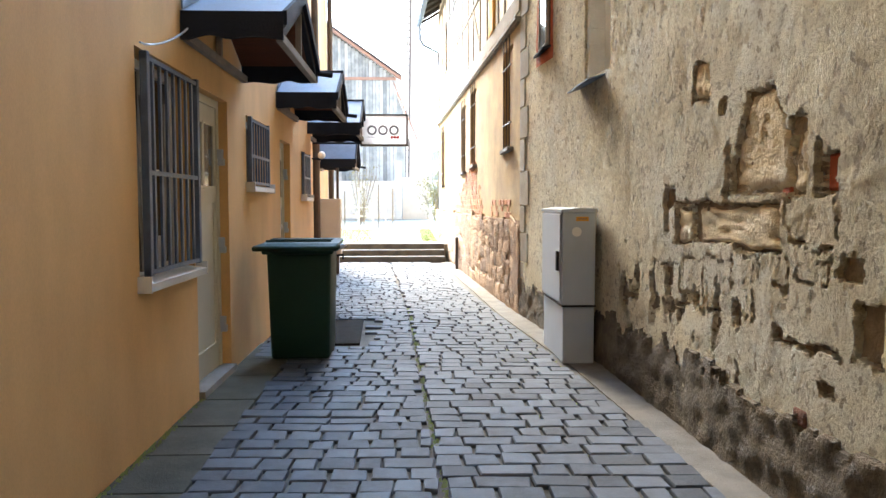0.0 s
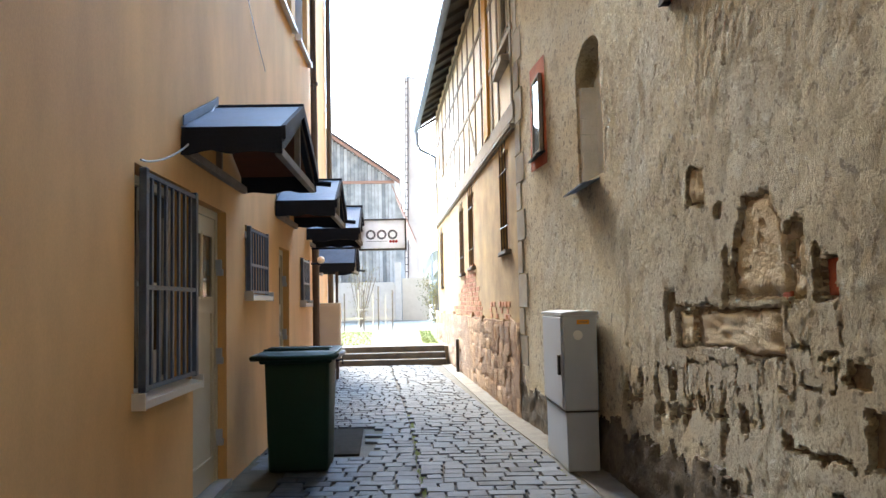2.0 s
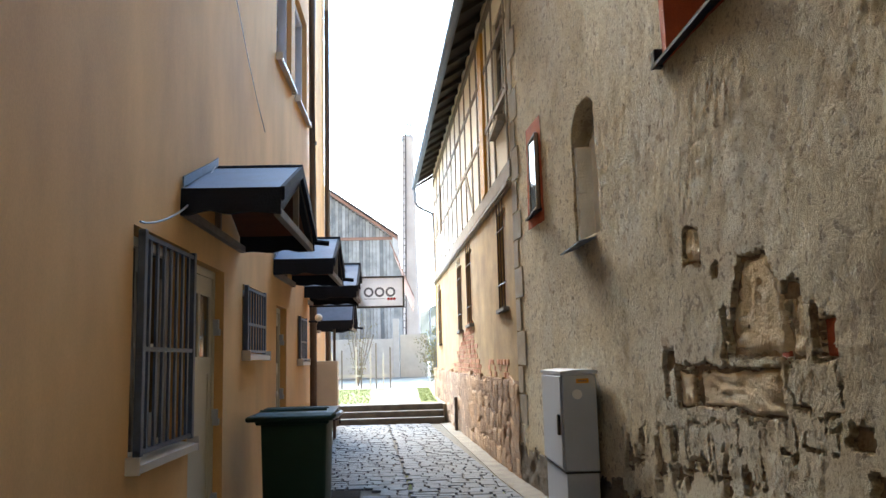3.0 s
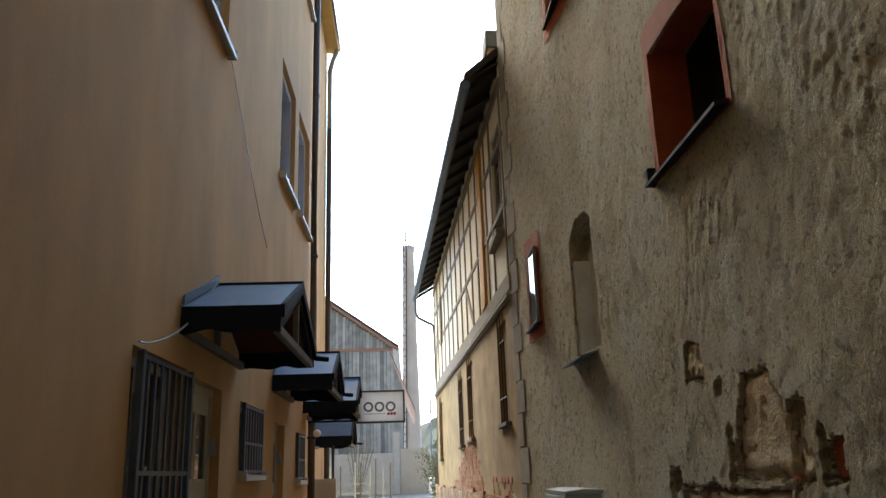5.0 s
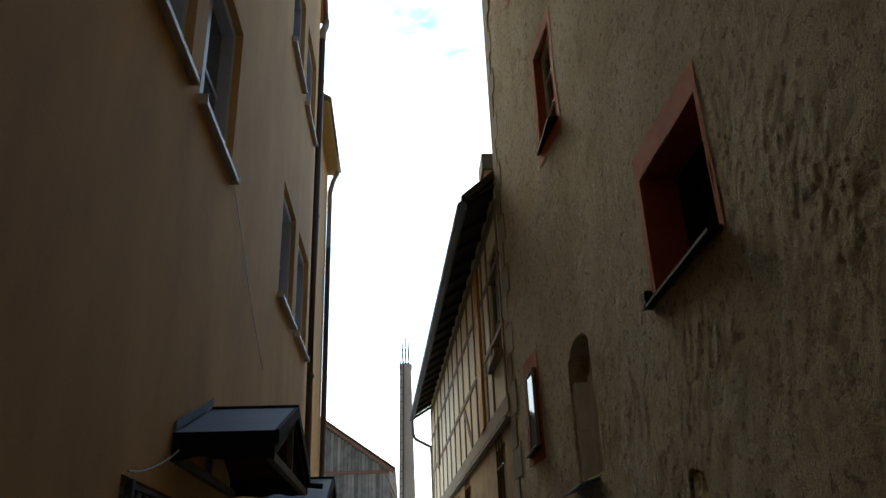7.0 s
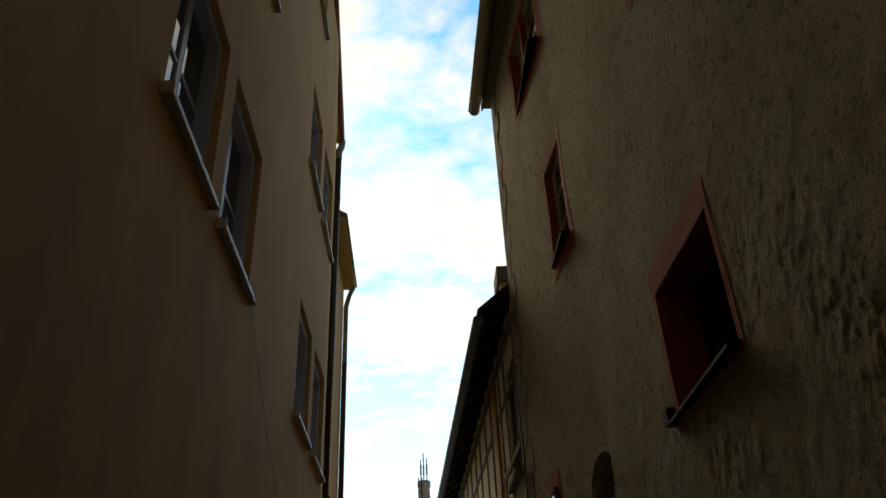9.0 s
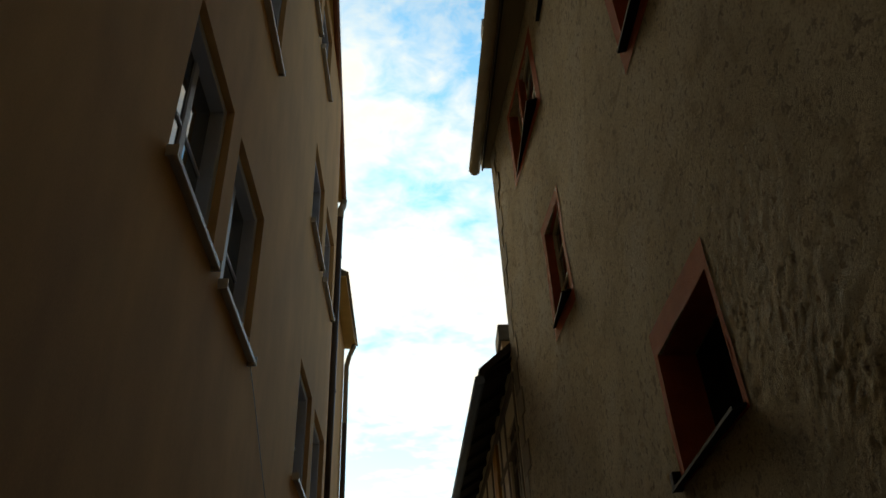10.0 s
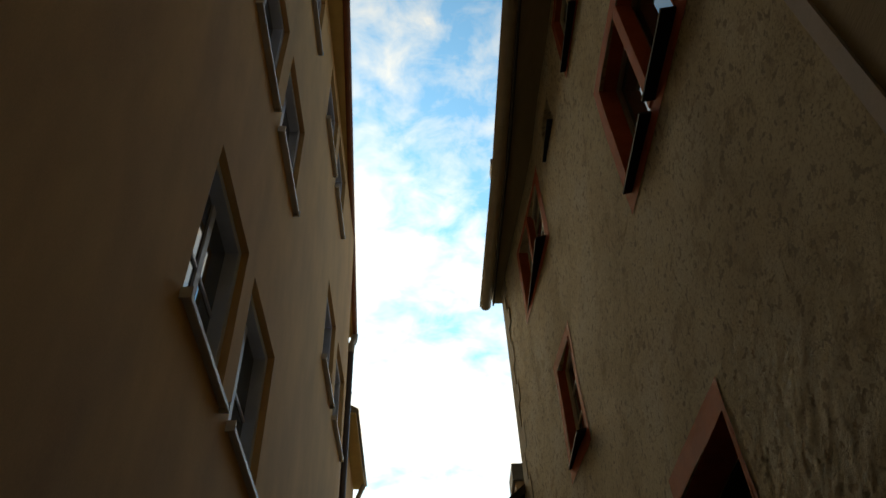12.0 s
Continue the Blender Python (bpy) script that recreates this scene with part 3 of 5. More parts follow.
part("base_course", facade(RIGHT, -0.1, 0.66, [], 0.45, -1, 0.025, damp_face), DAMP, right_house, "damp dark masonry at the foot of the wall")
part("end_wall", boxed(1.3, 7, 8.6, 8.93, 0, 13), LIME, right_house)
part("back_wall", boxed(7, 7.3, -9, 8.9, 0, 12), LIME, right_house)
part("soffit", slabbed([(1.24, -9, 9.98), (1.23, 6.0, 9.98), (1.14, 9.2, 9.98), (2.4, 9.2, 9.98), (2.4, -9, 9.98)], (0, 0, 0.06)), EAVEBOARD, right_house, "brown eave boards")
# the fascia's dark colour stands in for the shadowed gap behind the gutter
part("fascia", slabbed([(1.21, -9, 9.93), (1.20, 6.0, 9.93), (1.11, 9.2, 9.93), (1.135, 9.2, 9.93), (1.225, 6.0, 9.93), (1.235, -9, 9.93)], (0, 0, 0.16)), EAVEWOOD, right_house, "fascia board, dark to stand for the shade behind the gutter")
part("roof", slabbed([(1.05, -9, 10.10), (1.05, 6.0, 10.10), (0.98, 9.2, 10.10), (7, 9.2, 14), (7, -9, 14)], (0, 0, 0.12)), EAVEWOOD, right_house)
GUTTER_LINE = [(1.12, -9.0), (1.10, 4.0), (1.08, 6.4), (1.0, 9.2)]


def half_round(nodes, z, r, n=10, t=0.006):
    """An open half-round trough along the nodes."""
    bm = bmesh.new()
    rows = []
    for x, y in nodes:
        arc = [(x + q * math.cos(math.pi + math.pi * k / n), z + q * math.sin(math.pi + math.pi * k / n)) for q, order in ((r, range(n + 1)), (r - t, range(n, -1, -1))) for k in order]
        rows.append([bm.verts.new((a, y, b)) for a, b in arc])
    m = len(rows[0])
    for a, b in zip(rows, rows[1:]):
        for k in range(m):
            bm.faces.new((a[k], a[(k + 1) % m], b[(k + 1) % m], b[k]))
    bm.faces.new(rows[0][::-1])
    bm.faces.new(rows[-1])
    bmesh.ops.recalc_face_normals(bm, faces=bm.faces[:])
    return bm


gutter_r = thing("roof_gutter", "tan painted half-round gutter under the eave of the plaster house", "gutter", (1.05, 5, 9.9))
part("trough", half_round(GUTTER_LINE, 9.93, 0.085), GUTTER, gutter_r)
part("bead", tubed([(x - 0.085, y, 9.93) for x, y in GUTTER_LINE], 0.012, 8), GUTTER, gutter_r)
for k in range(11):
    y = 0.9 + 0.8 * k
    x = line_x(GUTTER_LINE, y)
    part("bracket", half_round([(x, y), (x, y + 0.025)], 9.932, 0.09), GUTTER, gutter_r, "narrow gutter bracket")
part("end_cap", tubed([(0.998, 9.2, 9.915), (0.998, 9.212, 9.915)], 0.07, 12), GUTTER, gutter_r)

# half-timbered house
FRAMED_HOLES = [(9.48, 10.15, 1.96, 3.2), (13.0, 13.8, 1.92, 3.18), (14.6, 15.35, 1.87, 3.1), (19.4, 20.25, 1.72, 3.07), (9.2, 9.95, 4.25, 5.75)]
framed_house = thing("half_timbered_house", "half-timbered house with yellowed plaster over a rubble base", "house", (1.2, 12, 0))
part("wall", facade(FRAMED, 1.08, 3.36, FRAMED_HOLES[:4], 0.3, -1, 0.15, lambda y, z: 0.5 * rough(y, z)), YELLOWED, framed_house, "stained yellow plaster")
BASE = [(1.235, 8.95), (1.11, 11.0), (0.66, 21.2)]
part("base_wall", facade(BASE, -0.1, 1.08, [], 0.3, -1, 0.12, lambda y, z: 2.0 * rough(y, z)), RUBBLE, framed_house, "rubble stone base")
part("infill", facade(FRAMED, 3.44, 6.6, FRAMED_HOLES[4:], 0.2, -1, 0.5), PANEL, framed_house, "pale plastered panels")
part("end_wall", boxed(0.75, 7, 20.9, 21.2, 0, 8.5), YELLOWED, framed_house)
part("roof", slabbed([(0.80, 8.95, 6.16), (0.20, 21.7, 6.16), (6, 21.7, 10.6), (6, 8.95, 10.6)], (0, 0, 0.12)), EAVEWOOD, framed_house)
gutter_f = thing("roof_gutter", "grey zinc gutter along the half-timbered eave", "gutter", (0.5, 15, 6.1))
part("trough", tubed([(0.80, 8.95, 6.12), (0.22, 21.7, 6.12)], 0.07, 10), ZINC, gutter_f)

# ground
def ground_z(x, y):
    return 0.36 if y > 17.6 else -0.06


bm = bmesh.new()
xs = [-400, -120, -40, -12, -5, -1.7, 0.7, 5, 12, 40, 120, 400]
ys = [-400, -100, -20, -9, 0, 10, 17.58, 17.62, 24, 30, 40, 70, 150, 700]
grid = [[bm.verts.new((x, y, ground_z(x, y))) for y in ys] for x in xs]
for i in range(len(xs) - 1):
    for j in range(len(ys) - 1):
        bm.faces.new((grid[i][j], grid[i + 1][j], grid[i + 1][j + 1], grid[i][j + 1]))
ground = part("ground", bm, DIRT)
tagged(ground, "pale gravel and earth beyond the alley", "ground", kind="structure")
paving = part("pavement", boxed(-1.39, 1.62, -9, 17.0, -0.05, -0.012), GROUND)
tagged(paving, "grey granite setts with dark earthy joints", "pavement", kind="structure")
for k in range(3):
    st = part("step", boxed(-1.75, 0.72, 16.95 + 0.3 * k, 18.2, 0.125 * k - 0.04, 0.125 * (k + 1), 0.008), STEP)
    tagged(st, "dark worn stone step at the end of the alley", "step", "alley steps", kind="structure")


# ---- windows and doors of the ochre house ----
def casement(parent, x, side, y0, y1, z0, z1, frame_mat, depth=0.13, sill=None, bars=1, label="", split=True, f=0.055, thick=0.07, turn=0.0):
    """A two-light window set back in its opening; the wall faces side. Sub-parts: panes and sill."""
    xa, xb = sorted((x - side * depth, x - side * (depth + thick)))
    bm = bmesh.new()
    box(bm, xa, xb, y0, y0 + f, z0, z1, 0.006)
    box(bm, xa, xb, y1 - f, y1, z0, z1, 0.006)
    box(bm, xa, xb, y0 + f, y1 - f, z0, z0 + f, 0.006)
    box(bm, xa, xb, y0 + f, y1 - f, z1 - f, z1, 0.006)
    ym = (y0 + y1) / 2
    if split:
        box(bm, x - side * (depth + thick - 0.05) if side < 0 else xa + 0.003, xb + 0.004 if side < 0 else x - side * (depth + thick - 0.06), ym - 0.045, ym + 0.045, z0 + f, z1 - f, 0.006)
    for k in range(bars):
        zb = z0 + (z1 - z0) * (k + 1) / (bars + 1)
        box(bm, *sorted((x - side * (depth + thick - 0.055), x - side * (depth + thick - 0.015))), y0 + f, y1 - f, zb - 0.014, zb + 0.014)
    w = part("window", bm, frame_mat, parent, label)
    xm = x - side * (depth + thick - 0.035)
    for a, b in ([(y0 + f, ym - 0.045), (ym + 0.045, y1 - f)] if split else [(y0 + f, y1 - f)]):
        part("pane", slabbed([(xm - 0.006, a - 0.005, z0 + f - 0.005), (xm - 0.006 - turn * (b - a), b + 0.005, z0 + f - 0.005), (xm - 0.006 - turn * (b - a), b + 0.005, z1 - f + 0.005), (xm - 0.006, a - 0.005, z1 - f + 0.005)], (0.012, 0, 0)), GLASS, w, "dark window glass")
    # a shallow block whose colour holds the darkness of the room
    part("room", boxed(min(xm, xm - side * 0.12) , max(xm - side * 0.04, xm - side * 0.16), y0, y1, z0, z1), VOID, w, "near-black block standing for the unlit room")
    if sill:
        bm = bmesh.new()
        xo, xi = x + side * 0.07, x - side * depth
        slab(bm, [(xi, y0 - 0.03, z0 + 0.035), (xo, y0 - 0.03, z0 + 0.005), (xo, y0 - 0.03, z0 - 0.035), (xo - side * 0.012, y0 - 0.03, z0 - 0.035), (xo - side * 0.014, y0 - 0.03, z0 - 0.008), (xi, y0 - 0.03, z0 + 0.012)], (0, y1 - y0 + 0.06, 0))
        s = part("sill", bm, sill, w, "pale metal sill with turned-down edge")
        for yy in (y0 - 0.034, y1 + 0.022):
            part("end_cap", boxed(*sorted((x + side * 0.075, x)), yy, yy + 0.012, z0 - 0.04, z0 + 0.045), sill, w)
    return w


for h in UPPER:
    casement(left_house, -1.39, 1, *h, BLUEFRAME, 0.06, WHITE, 1, "white double window with a glazing bar", thick=0.15, f=0.075)


def grille(name, parent, x, y0, y1, z0, z1, n, stand=0.05):
    """Upright iron bars in a flat frame, in front of a window."""
    g = part(name, boxed(x, x + stand, y0, y0 + 0.045, z0, z1, 0.004), STEEL, parent, "blue-grey iron grille")
    part("post", boxed(x, x + stand, y1 - 0.045, y1, z0, z1, 0.004), STEEL, g)
    for z in (z0 + 0.02, (z0 + z1) / 2 - 0.04, z1 - 0.03):
        part("rail", boxed(x + 0.012, x + 0.034, y0, y1, z - 0.012, z + 0.012), STEEL, g)
    for k in range(n):
        y = y0 + 0.045 + (y1 - y0 - 0.09) * (k + 0.7) / (n + 0.4)
        part("bar", boxed(x + 0.016, x + 0.03, y - 0.014, y + 0.014, z0 + 0.015, z1 - 0.02), STEEL, g)
    return g


w1 = WINDOW_LOW[0]
casement(left_house, -1.39, 1, *w1, WHITE, 0.12, WHITE, 1, "barred white window")
grille("grille", left_house, -1.375, 4.05, 5.03, 0.91, 2.06, 7, 0.04)
for y, tilt in ((4.12, 0.10), (4.30, 0.14), (4.47, -0.08), (4.62, 0.05)):
    part("lath", slabbed([(-1.42, y, 0.93), (-1.42, y + 0.05, 0.93), (-1.42, y + 0.05 - tilt, 1.85), (-1.42, y - tilt, 1.85)], (0.015, 0, 0)), GREY_WOOD, left_house, "loose lath behind the grille")
part("board", boxed(-1.46, -1.44, 4.06, 4.6, 0.9, 1.1), WHITE, left_house, "pale board at the foot of the window")
w2, w3 = WINDOW_LOW[1], WINDOW_LOW[2]
casement(left_house, -1.39, 1, *w2, BLUEFRAME, 0.12, WHITE, 0, "small barred window")
grille("grille", left_house, -1.385, w2[0] + 0.02, w2[1] - 0.02, w2[2] + 0.02, w2[3] - 0.01, 6, 0.035)
casement(left_house, -1.39, 1, *w3, BLUEFRAME, 0.12, WHITE, 0, "small barred window")
grille("grille", left_house, -1.385, w3[0] + 0.02, w3[1] - 0.02, w3[2] + 0.02, w3[3] - 0.01, 5, 0.035)


def door(parent, y0, y1, z0, z1, hinges):
    x = -1.47
    d = part("door", boxed(x - 0.04, x, y0 + 0.06, y1 - 0.06, z0 - 0.04, z1 - 0.06, 0.004), DOORCREAM, parent, "cream door with a narrow glazed upper part")
    bm = bmesh.new()
    box(bm, x - 0.06, x + 0.012, y0, y0 + 0.06, z0, z1, 0.004)
    box(bm, x - 0.06, x + 0.012, y1 - 0.06, y1, z0, z1, 0.004)
    box(bm, x - 0.06, x + 0.012, y0 + 0.06, y1 - 0.06, z1 - 0.06, z1, 0.004)
    part("frame", bm, DOORCREAM, d)
    ym, zt = (y0 + y1) / 2, z0 + (z1 - z0) * 0.68
    for a, b in ((y0 + 0.17, ym - 0.025), (ym + 0.025, y1 - 0.17)):
        part("pane", boxed(x - 0.01, x + 0.003, a, b, zt, z1 - 0.2), GLASS, d, "dark narrow glass")
        bm = bmesh.new()
        box(bm, x, x + 0.014, a - 0.02, a, zt - 0.02, z1 - 0.18)
        box(bm, x, x + 0.014, b, b + 0.02, zt - 0.02, z1 - 0.18)
        box(bm, x, x + 0.014, a, b, zt - 0.02, zt)
        box(bm, x, x + 0.014, a, b, z1 - 0.2, z1 - 0.18)
        part("bead", bm, DOORCREAM, d)
    bm = bmesh.new()
    ya, yb, za, zb = y0 + 0.15, y1 - 0.15, z0 + 0.18, zt - 0.1
    for c in ((ya, yb, zb - 0.02, zb), (ya, yb, za, za + 0.02), (ya, ya + 0.02, za + 0.02, zb - 0.02), (yb - 0.02, yb, za + 0.02, zb - 0.02)):
        box(bm, x, x + 0.01, *c)
    part("panel_moulding", bm, DOORCREAM, d)
    bm = bmesh.new()
    bmesh.ops.create_uvsphere(bm, u_segments=12, v_segments=8, radius=0.032)
    bmesh.ops.translate(bm, verts=bm.verts, vec=(x + 0.05, y0 + 0.14, z0 + 0.98))
    tube(bm, [(x, y0 + 0.14, z0 + 0.98), (x + 0.04, y0 + 0.14, z0 + 0.98)], 0.012, 8)
    part("knob", bm, WHITE, d, "round white knob", True)
    for z in hinges:
        bm = boxed(x + 0.012, x + 0.055, y1 - 0.07, y1 - 0.035, z, z + 0.07, 0.004)
        box(bm, x + 0.012, x + 0.06, y1 - 0.05, y1 - 0.012, z - 0.05, z, 0.004)
        part("hinge", bm, GREY, d, "bulky grey hinge")
    part("threshold", boxed(-1.52, -1.35, y0 - 0.004, y1 + 0.004, -0.02, z0 + 0.007, 0.003), CONCRETE, d, "worn concrete threshold")
    # near-black block in place of the dark room behind the door
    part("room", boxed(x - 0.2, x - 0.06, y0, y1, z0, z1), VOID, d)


door(left_house, *DOORS[0], (0.36, 0.96, 1.62))
door(left_house, *DOORS[1], (0.4, 1.0, 1.6))


# ---- canopies over the doors ----
def canopy(y0, yr, y1, zt, ze, xw, xf, sheet=0.0, label="gabled door canopy of zinc sheet over red-brown boards"):
    """A small gabled roof that juts from the wall; its ridge is square to the wall."""
    c = thing("door_canopy", label, "canopy", (xw, yr, ze), "canopies over the doors")
    for ya, s in ((y0, 1), (y1, -1)):
        part("roof_sheet", slabbed([(xw, yr, zt), (xf, yr, zt), (xf, ya, ze + 0.05), (xw, ya, ze + 0.05)], (0, 0, 0.012)), ZINC, c, "blue-grey zinc sheet")
        part("boarding", slabbed([(xw, yr, zt - 0.03), (xf - 0.01, yr, zt - 0.03), (xf - 0.01, ya + s * 0.02, ze + 0.02), (xw, ya + s * 0.02, ze + 0.02)], (0, 0, 0.018)), RED_WOOD, c, "red-brown board lining")
        # the drooping black edge
        bm = bmesh.new()
        n = 14
        top = [(xw + (xf - xw) * i / n, ya, ze + 0.062) for i in range(n + 1)]
        low = [(p[0], ya - s * 0.012, ze - 0.10 - 0.03 * noise.noise(Vector((p[0] * 7, ya, 0)))) for p in top]
        slab_pts = top + low[::-1]
        slab(bm, slab_pts, (0, s * 0.03, 0))
        part("fascia", bm, SEAL, c, "black bitumen edge")
        part("verge", slabbed([(xf - 0.005, yr, zt + 0.016), (xf + 0.022, yr, zt + 0.016), (xf + 0.022, ya, ze + 0.066), (xf - 0.005, ya, ze + 0.066)], (0, 0, -0.085)), SEAL, c, "black verge strip")
        part("rafter", slabbed([(xf - 0.05, yr, zt - 0.07), (xf - 0.005, yr, zt - 0.07), (xf - 0.005, ya + s * 0.05, ze - 0.03), (xf - 0.05, ya + s * 0.05, ze - 0.03)], (0, 0, -0.06)), SEAL, c)
    for x in (xf - 0.05, xw + 0.005):
        part("tie_beam", boxed(x, x + 0.045, y0 + 0.03, y1 - 0.03, ze - 0.115, ze - 0.06, 0.004), GREY_WOOD, c, "grey tie beam")
        part("king_post", boxed(x, x + 0.04, yr - 0.02, yr + 0.02, ze - 0.06, zt - 0.09), GREY_WOOD, c)
    part("ridge_cap", tubed([(xw, yr, zt + 0.012), (xf + 0.02, yr, zt + 0.012)], 0.018, 8), SEAL, c)
    if sheet:
        bm = slabbed([(xw + 0.012, y0 - 0.01, ze + 0.07), (xw + 0.012, yr, zt + 0.02), (xw + 0.012, yr, zt + 0.02 + sheet), (xw + 0.012, yr - 0.16, zt - 0.05 + sheet), (xw + 0.012, y0 - 0.01, ze + 0.07 + sheet * 0.9)], (0.008, 0, 0))
        part("flashing", bm, ZINC, c, "bent zinc flashing against the wall")
    part("gutter_stub", tubed([(xf - 0.05, y1 + 0.02, ze - 0.02), (xf + 0.12, y1 + 0.02, ze - 0.04)], 0.022, 8), SEAL, c)
    return c


canopy(4.82, 5.68, 6.55, 2.77, 2.38, -1.385, -0.77, 0.07)
canopy(8.16, 8.80, 9.46, 2.72, 2.36, -1.385, -0.77, 0.05)
canopy(10.6, 11.25, 11.9, 2.72, 2.30, -1.47, -0.69)
canopy(14.3, 14.9, 15.6, 2.62, 2.02, -1.77, -1.02, 0, "gabled door canopy of zinc sheet on the yellow house")
post = thing("awning_post", "thin dark post under the far canopy", "post", (-1.3, 14.4, 0))
part("post", tubed([(-1.36, 14.52, 0), (-1.36, 14.52, 1.95)], 0.025, 8), PIPE, post)

# ---- sign ----
sign = thing("hanging_sign", "light box sign with grey rings and red dots", "sign", (-0.4, 11.6, 2.35))
part("face", boxed(-0.735, -0.065, 11.56, 11.66, 2.13, 2.565, 0.004), MILKY, sign, "pale sign face")
bm = bmesh.new()
for c in ((-0.75, -0.05, 2.555, 2.58), (-0.75, -0.05, 2.115, 2.14), (-0.75, -0.725, 2.14, 2.555), (-0.075, -0.05, 2.14, 2.555)):
    box(bm, c[0], c[1], 11.545, 11.675, c[2], c[3], 0.003)
part("frame", bm, PIPE, sign, "dark metal frame")


def ring(bm, x, z, y, r, w, n=28):
    a = [bm.verts.new((x + r * math.cos(2 * math.pi * k / n), y, z + r * math.sin(2 * math.pi * k / n))) for k in range(n)]
    b = [bm.verts.new((x + (r - w) * math.cos(2 * math.pi * k / n), y, z + (r - w) * math.sin(2 * math.pi * k / n))) for k in range(n)]
    for k in range(n):
        bm.faces.new((a[k], a[(k + 1) % n], b[(k + 1) % n], b[k]))


for x in (-0.575, -0.415, -0.255):
    bm = bmesh.new()
    ring(bm, x, 2.345, 11.556, 0.072, 0.028)
    part("emblem_ring", bm, LETTER, sign, "plain grey ring")
part("emblem_line", boxed(-0.64, -0.33, 11.552, 11.558, 2.243, 2.249), LETTER, sign)
for x in (-0.285, -0.242, -0.199):
    bm = bmesh.new()
    bmesh.ops.create_circle(bm, cap_ends=True, radius=0.021, segments=16)
    bmesh.ops.rotate(bm, verts=bm.verts, matrix=Matrix.Rotation(radians(90), 3, "X"))
    bmesh.ops.translate(bm, verts=bm.verts, vec=(x, 11.554, 2.243))
    part("dot", bm, REDDOT, sign, "red dot")
for z in (2.30, 2.50, 2.16):
    part("bracket", tubed([(-1.45, 11.61, z), (-0.73, 11.61, z)], 0.014, 8), SEAL, sign)

# ---- wheelie bin ----
def tapered(x0, x1, y0, y1, z0, z1, grow, bevel):
    bm = boxed(x0, x1, y0, y1, z0, z1)
    cx, cy = (x0 + x1) / 2, (y0 + y1) / 2
    for v in bm.verts:
        if v.co.z > (z0 + z1) / 2:
            v.co.x, v.co.y = cx + (v.co.x - cx) * grow, cy + (v.co.y - cy) * grow
    bmesh.ops.bevel(bm, geom=bm.edges[:], offset=bevel, segments=3, affect="EDGES", profile=0.5)
    return bm


bin_thing = thing("wheelie_bin", "dark green plastic wheelie bin with a closed lid", "bin", (-0.92, 6.6, 0))
body = part("body", tapered(-1.145, -0.675, 6.34, 6.82, 0.02, 0.90, 1.1, 0.025), GREEN, bin_thing, "", True)
part("rim", tapered(-1.20, -0.63, 6.275, 6.875, 0.875, 0.925, 1.02, 0.015), GREEN, bin_thing)
bm = bmesh.new()
slab(bm, [(-1.235, 6.235, 0.915), (-1.235, 6.235, 0.94), (-1.20, 6.30, 0.966), (-1.20, 6.80, 0.985), (-1.235, 6.9, 0.96), (-1.235, 6.9, 0.915)], (0.62, 0, 0))
bmesh.ops.bevel(bm, geom=bm.edges[:], offset=0.012, segments=2, affect="EDGES", profile=0.5)
part("lid", bm, GREEN, bin_thing, "green lid with a rounded front edge")
part("lid_lip", tubed([(-1.245, 6.90, 0.93), (-1.25, 6.235, 0.925), (-0.61, 6.235, 0.925), (-0.60, 6.90, 0.93)], 0.022, 10), GREEN, bin_thing, "rounded lip of the lid", True)
part("lid_hinge", tubed([(-1.2, 6.90, 0.95), (-0.64, 6.90, 0.95)], 0.025, 10), GREEN, bin_thing, "", True)
for y in (6.42, 6.6, 6.76):
    part("lid_rib", boxed(-1.19, -0.66, y, y + 0.02, 0.962, 0.986, 0.004), GREEN, bin_thing)
for x in (-1.19, -0.70):
    part("lid_grip", boxed(x, x + 0.05, 6.225, 6.25, 0.905, 0.935, 0.006), GREEN, bin_thing)
part("handle", tubed([(-0.615, 6.75, 0.9), (-0.575, 6.78, 0.93), (-0.575, 6.5, 0.935), (-0.615, 6.45, 0.91)], 0.018, 8), GREY, bin_thing, "pale worn handle")
for x in (-1.13, -0.73):
    bm = bmesh.new()
    tube(bm, [(x, 6.78, 0.1), (x + 0.05, 6.78, 0.1)], 0.1, 20)
    wheel = part("wheel", bm, BLACK, bin_thing, "black rubber wheel")
part("axle", tubed([(-1.13, 6.78, 0.1), (-0.69, 6.78, 0.1)], 0.012, 8), STEEL, bin_thing)
bm = bmesh.new()
for x in (-1.165, -0.668):
    box(bm, x, x + 0.012, 6.36, 6.80, 0.74, 0.80)
part("side_rib", bm, GREEN, bin_thing)

# ---- cable cabinet ----
cabinet = thing("cable_cabinet", "grey plastic cable cabinet against the plaster wall", "cabinet", (1.32, 6.6, 0))
part("plinth", boxed(1.20, 1.452, 6.155, 7.05, 0.0, 0.455, 0.008), GREY, cabinet)
part("body", boxed(1.193, 1.458, 6.15, 7.06, 0.468, 1.21, 0.008), GREY, cabinet)
bm = bmesh.new()
slab(bm, [(1.178, 6.135, 1.21), (1.178, 6.135, 1.232), (1.32, 6.135, 1.245), (1.47, 6.135, 1.238), (1.47, 6.135, 1.21)], (0, 0.94, 0))
part("hood", bm, GREY, cabinet, "overhanging hood")
part("door", boxed(1.178, 1.192, 6.19, 7.03, 0.49, 1.195, 0.006), GREY, cabinet, "grey door facing the alley")
part("latch", boxed(1.155, 1.179, 6.215, 6.26, 0.74, 0.90, 0.008), BLACK, cabinet, "black swing latch")
part("seam", boxed(1.19, 1.461, 6.146, 7.062, 0.455, 0.468), BLACK, cabinet, "dark joint")
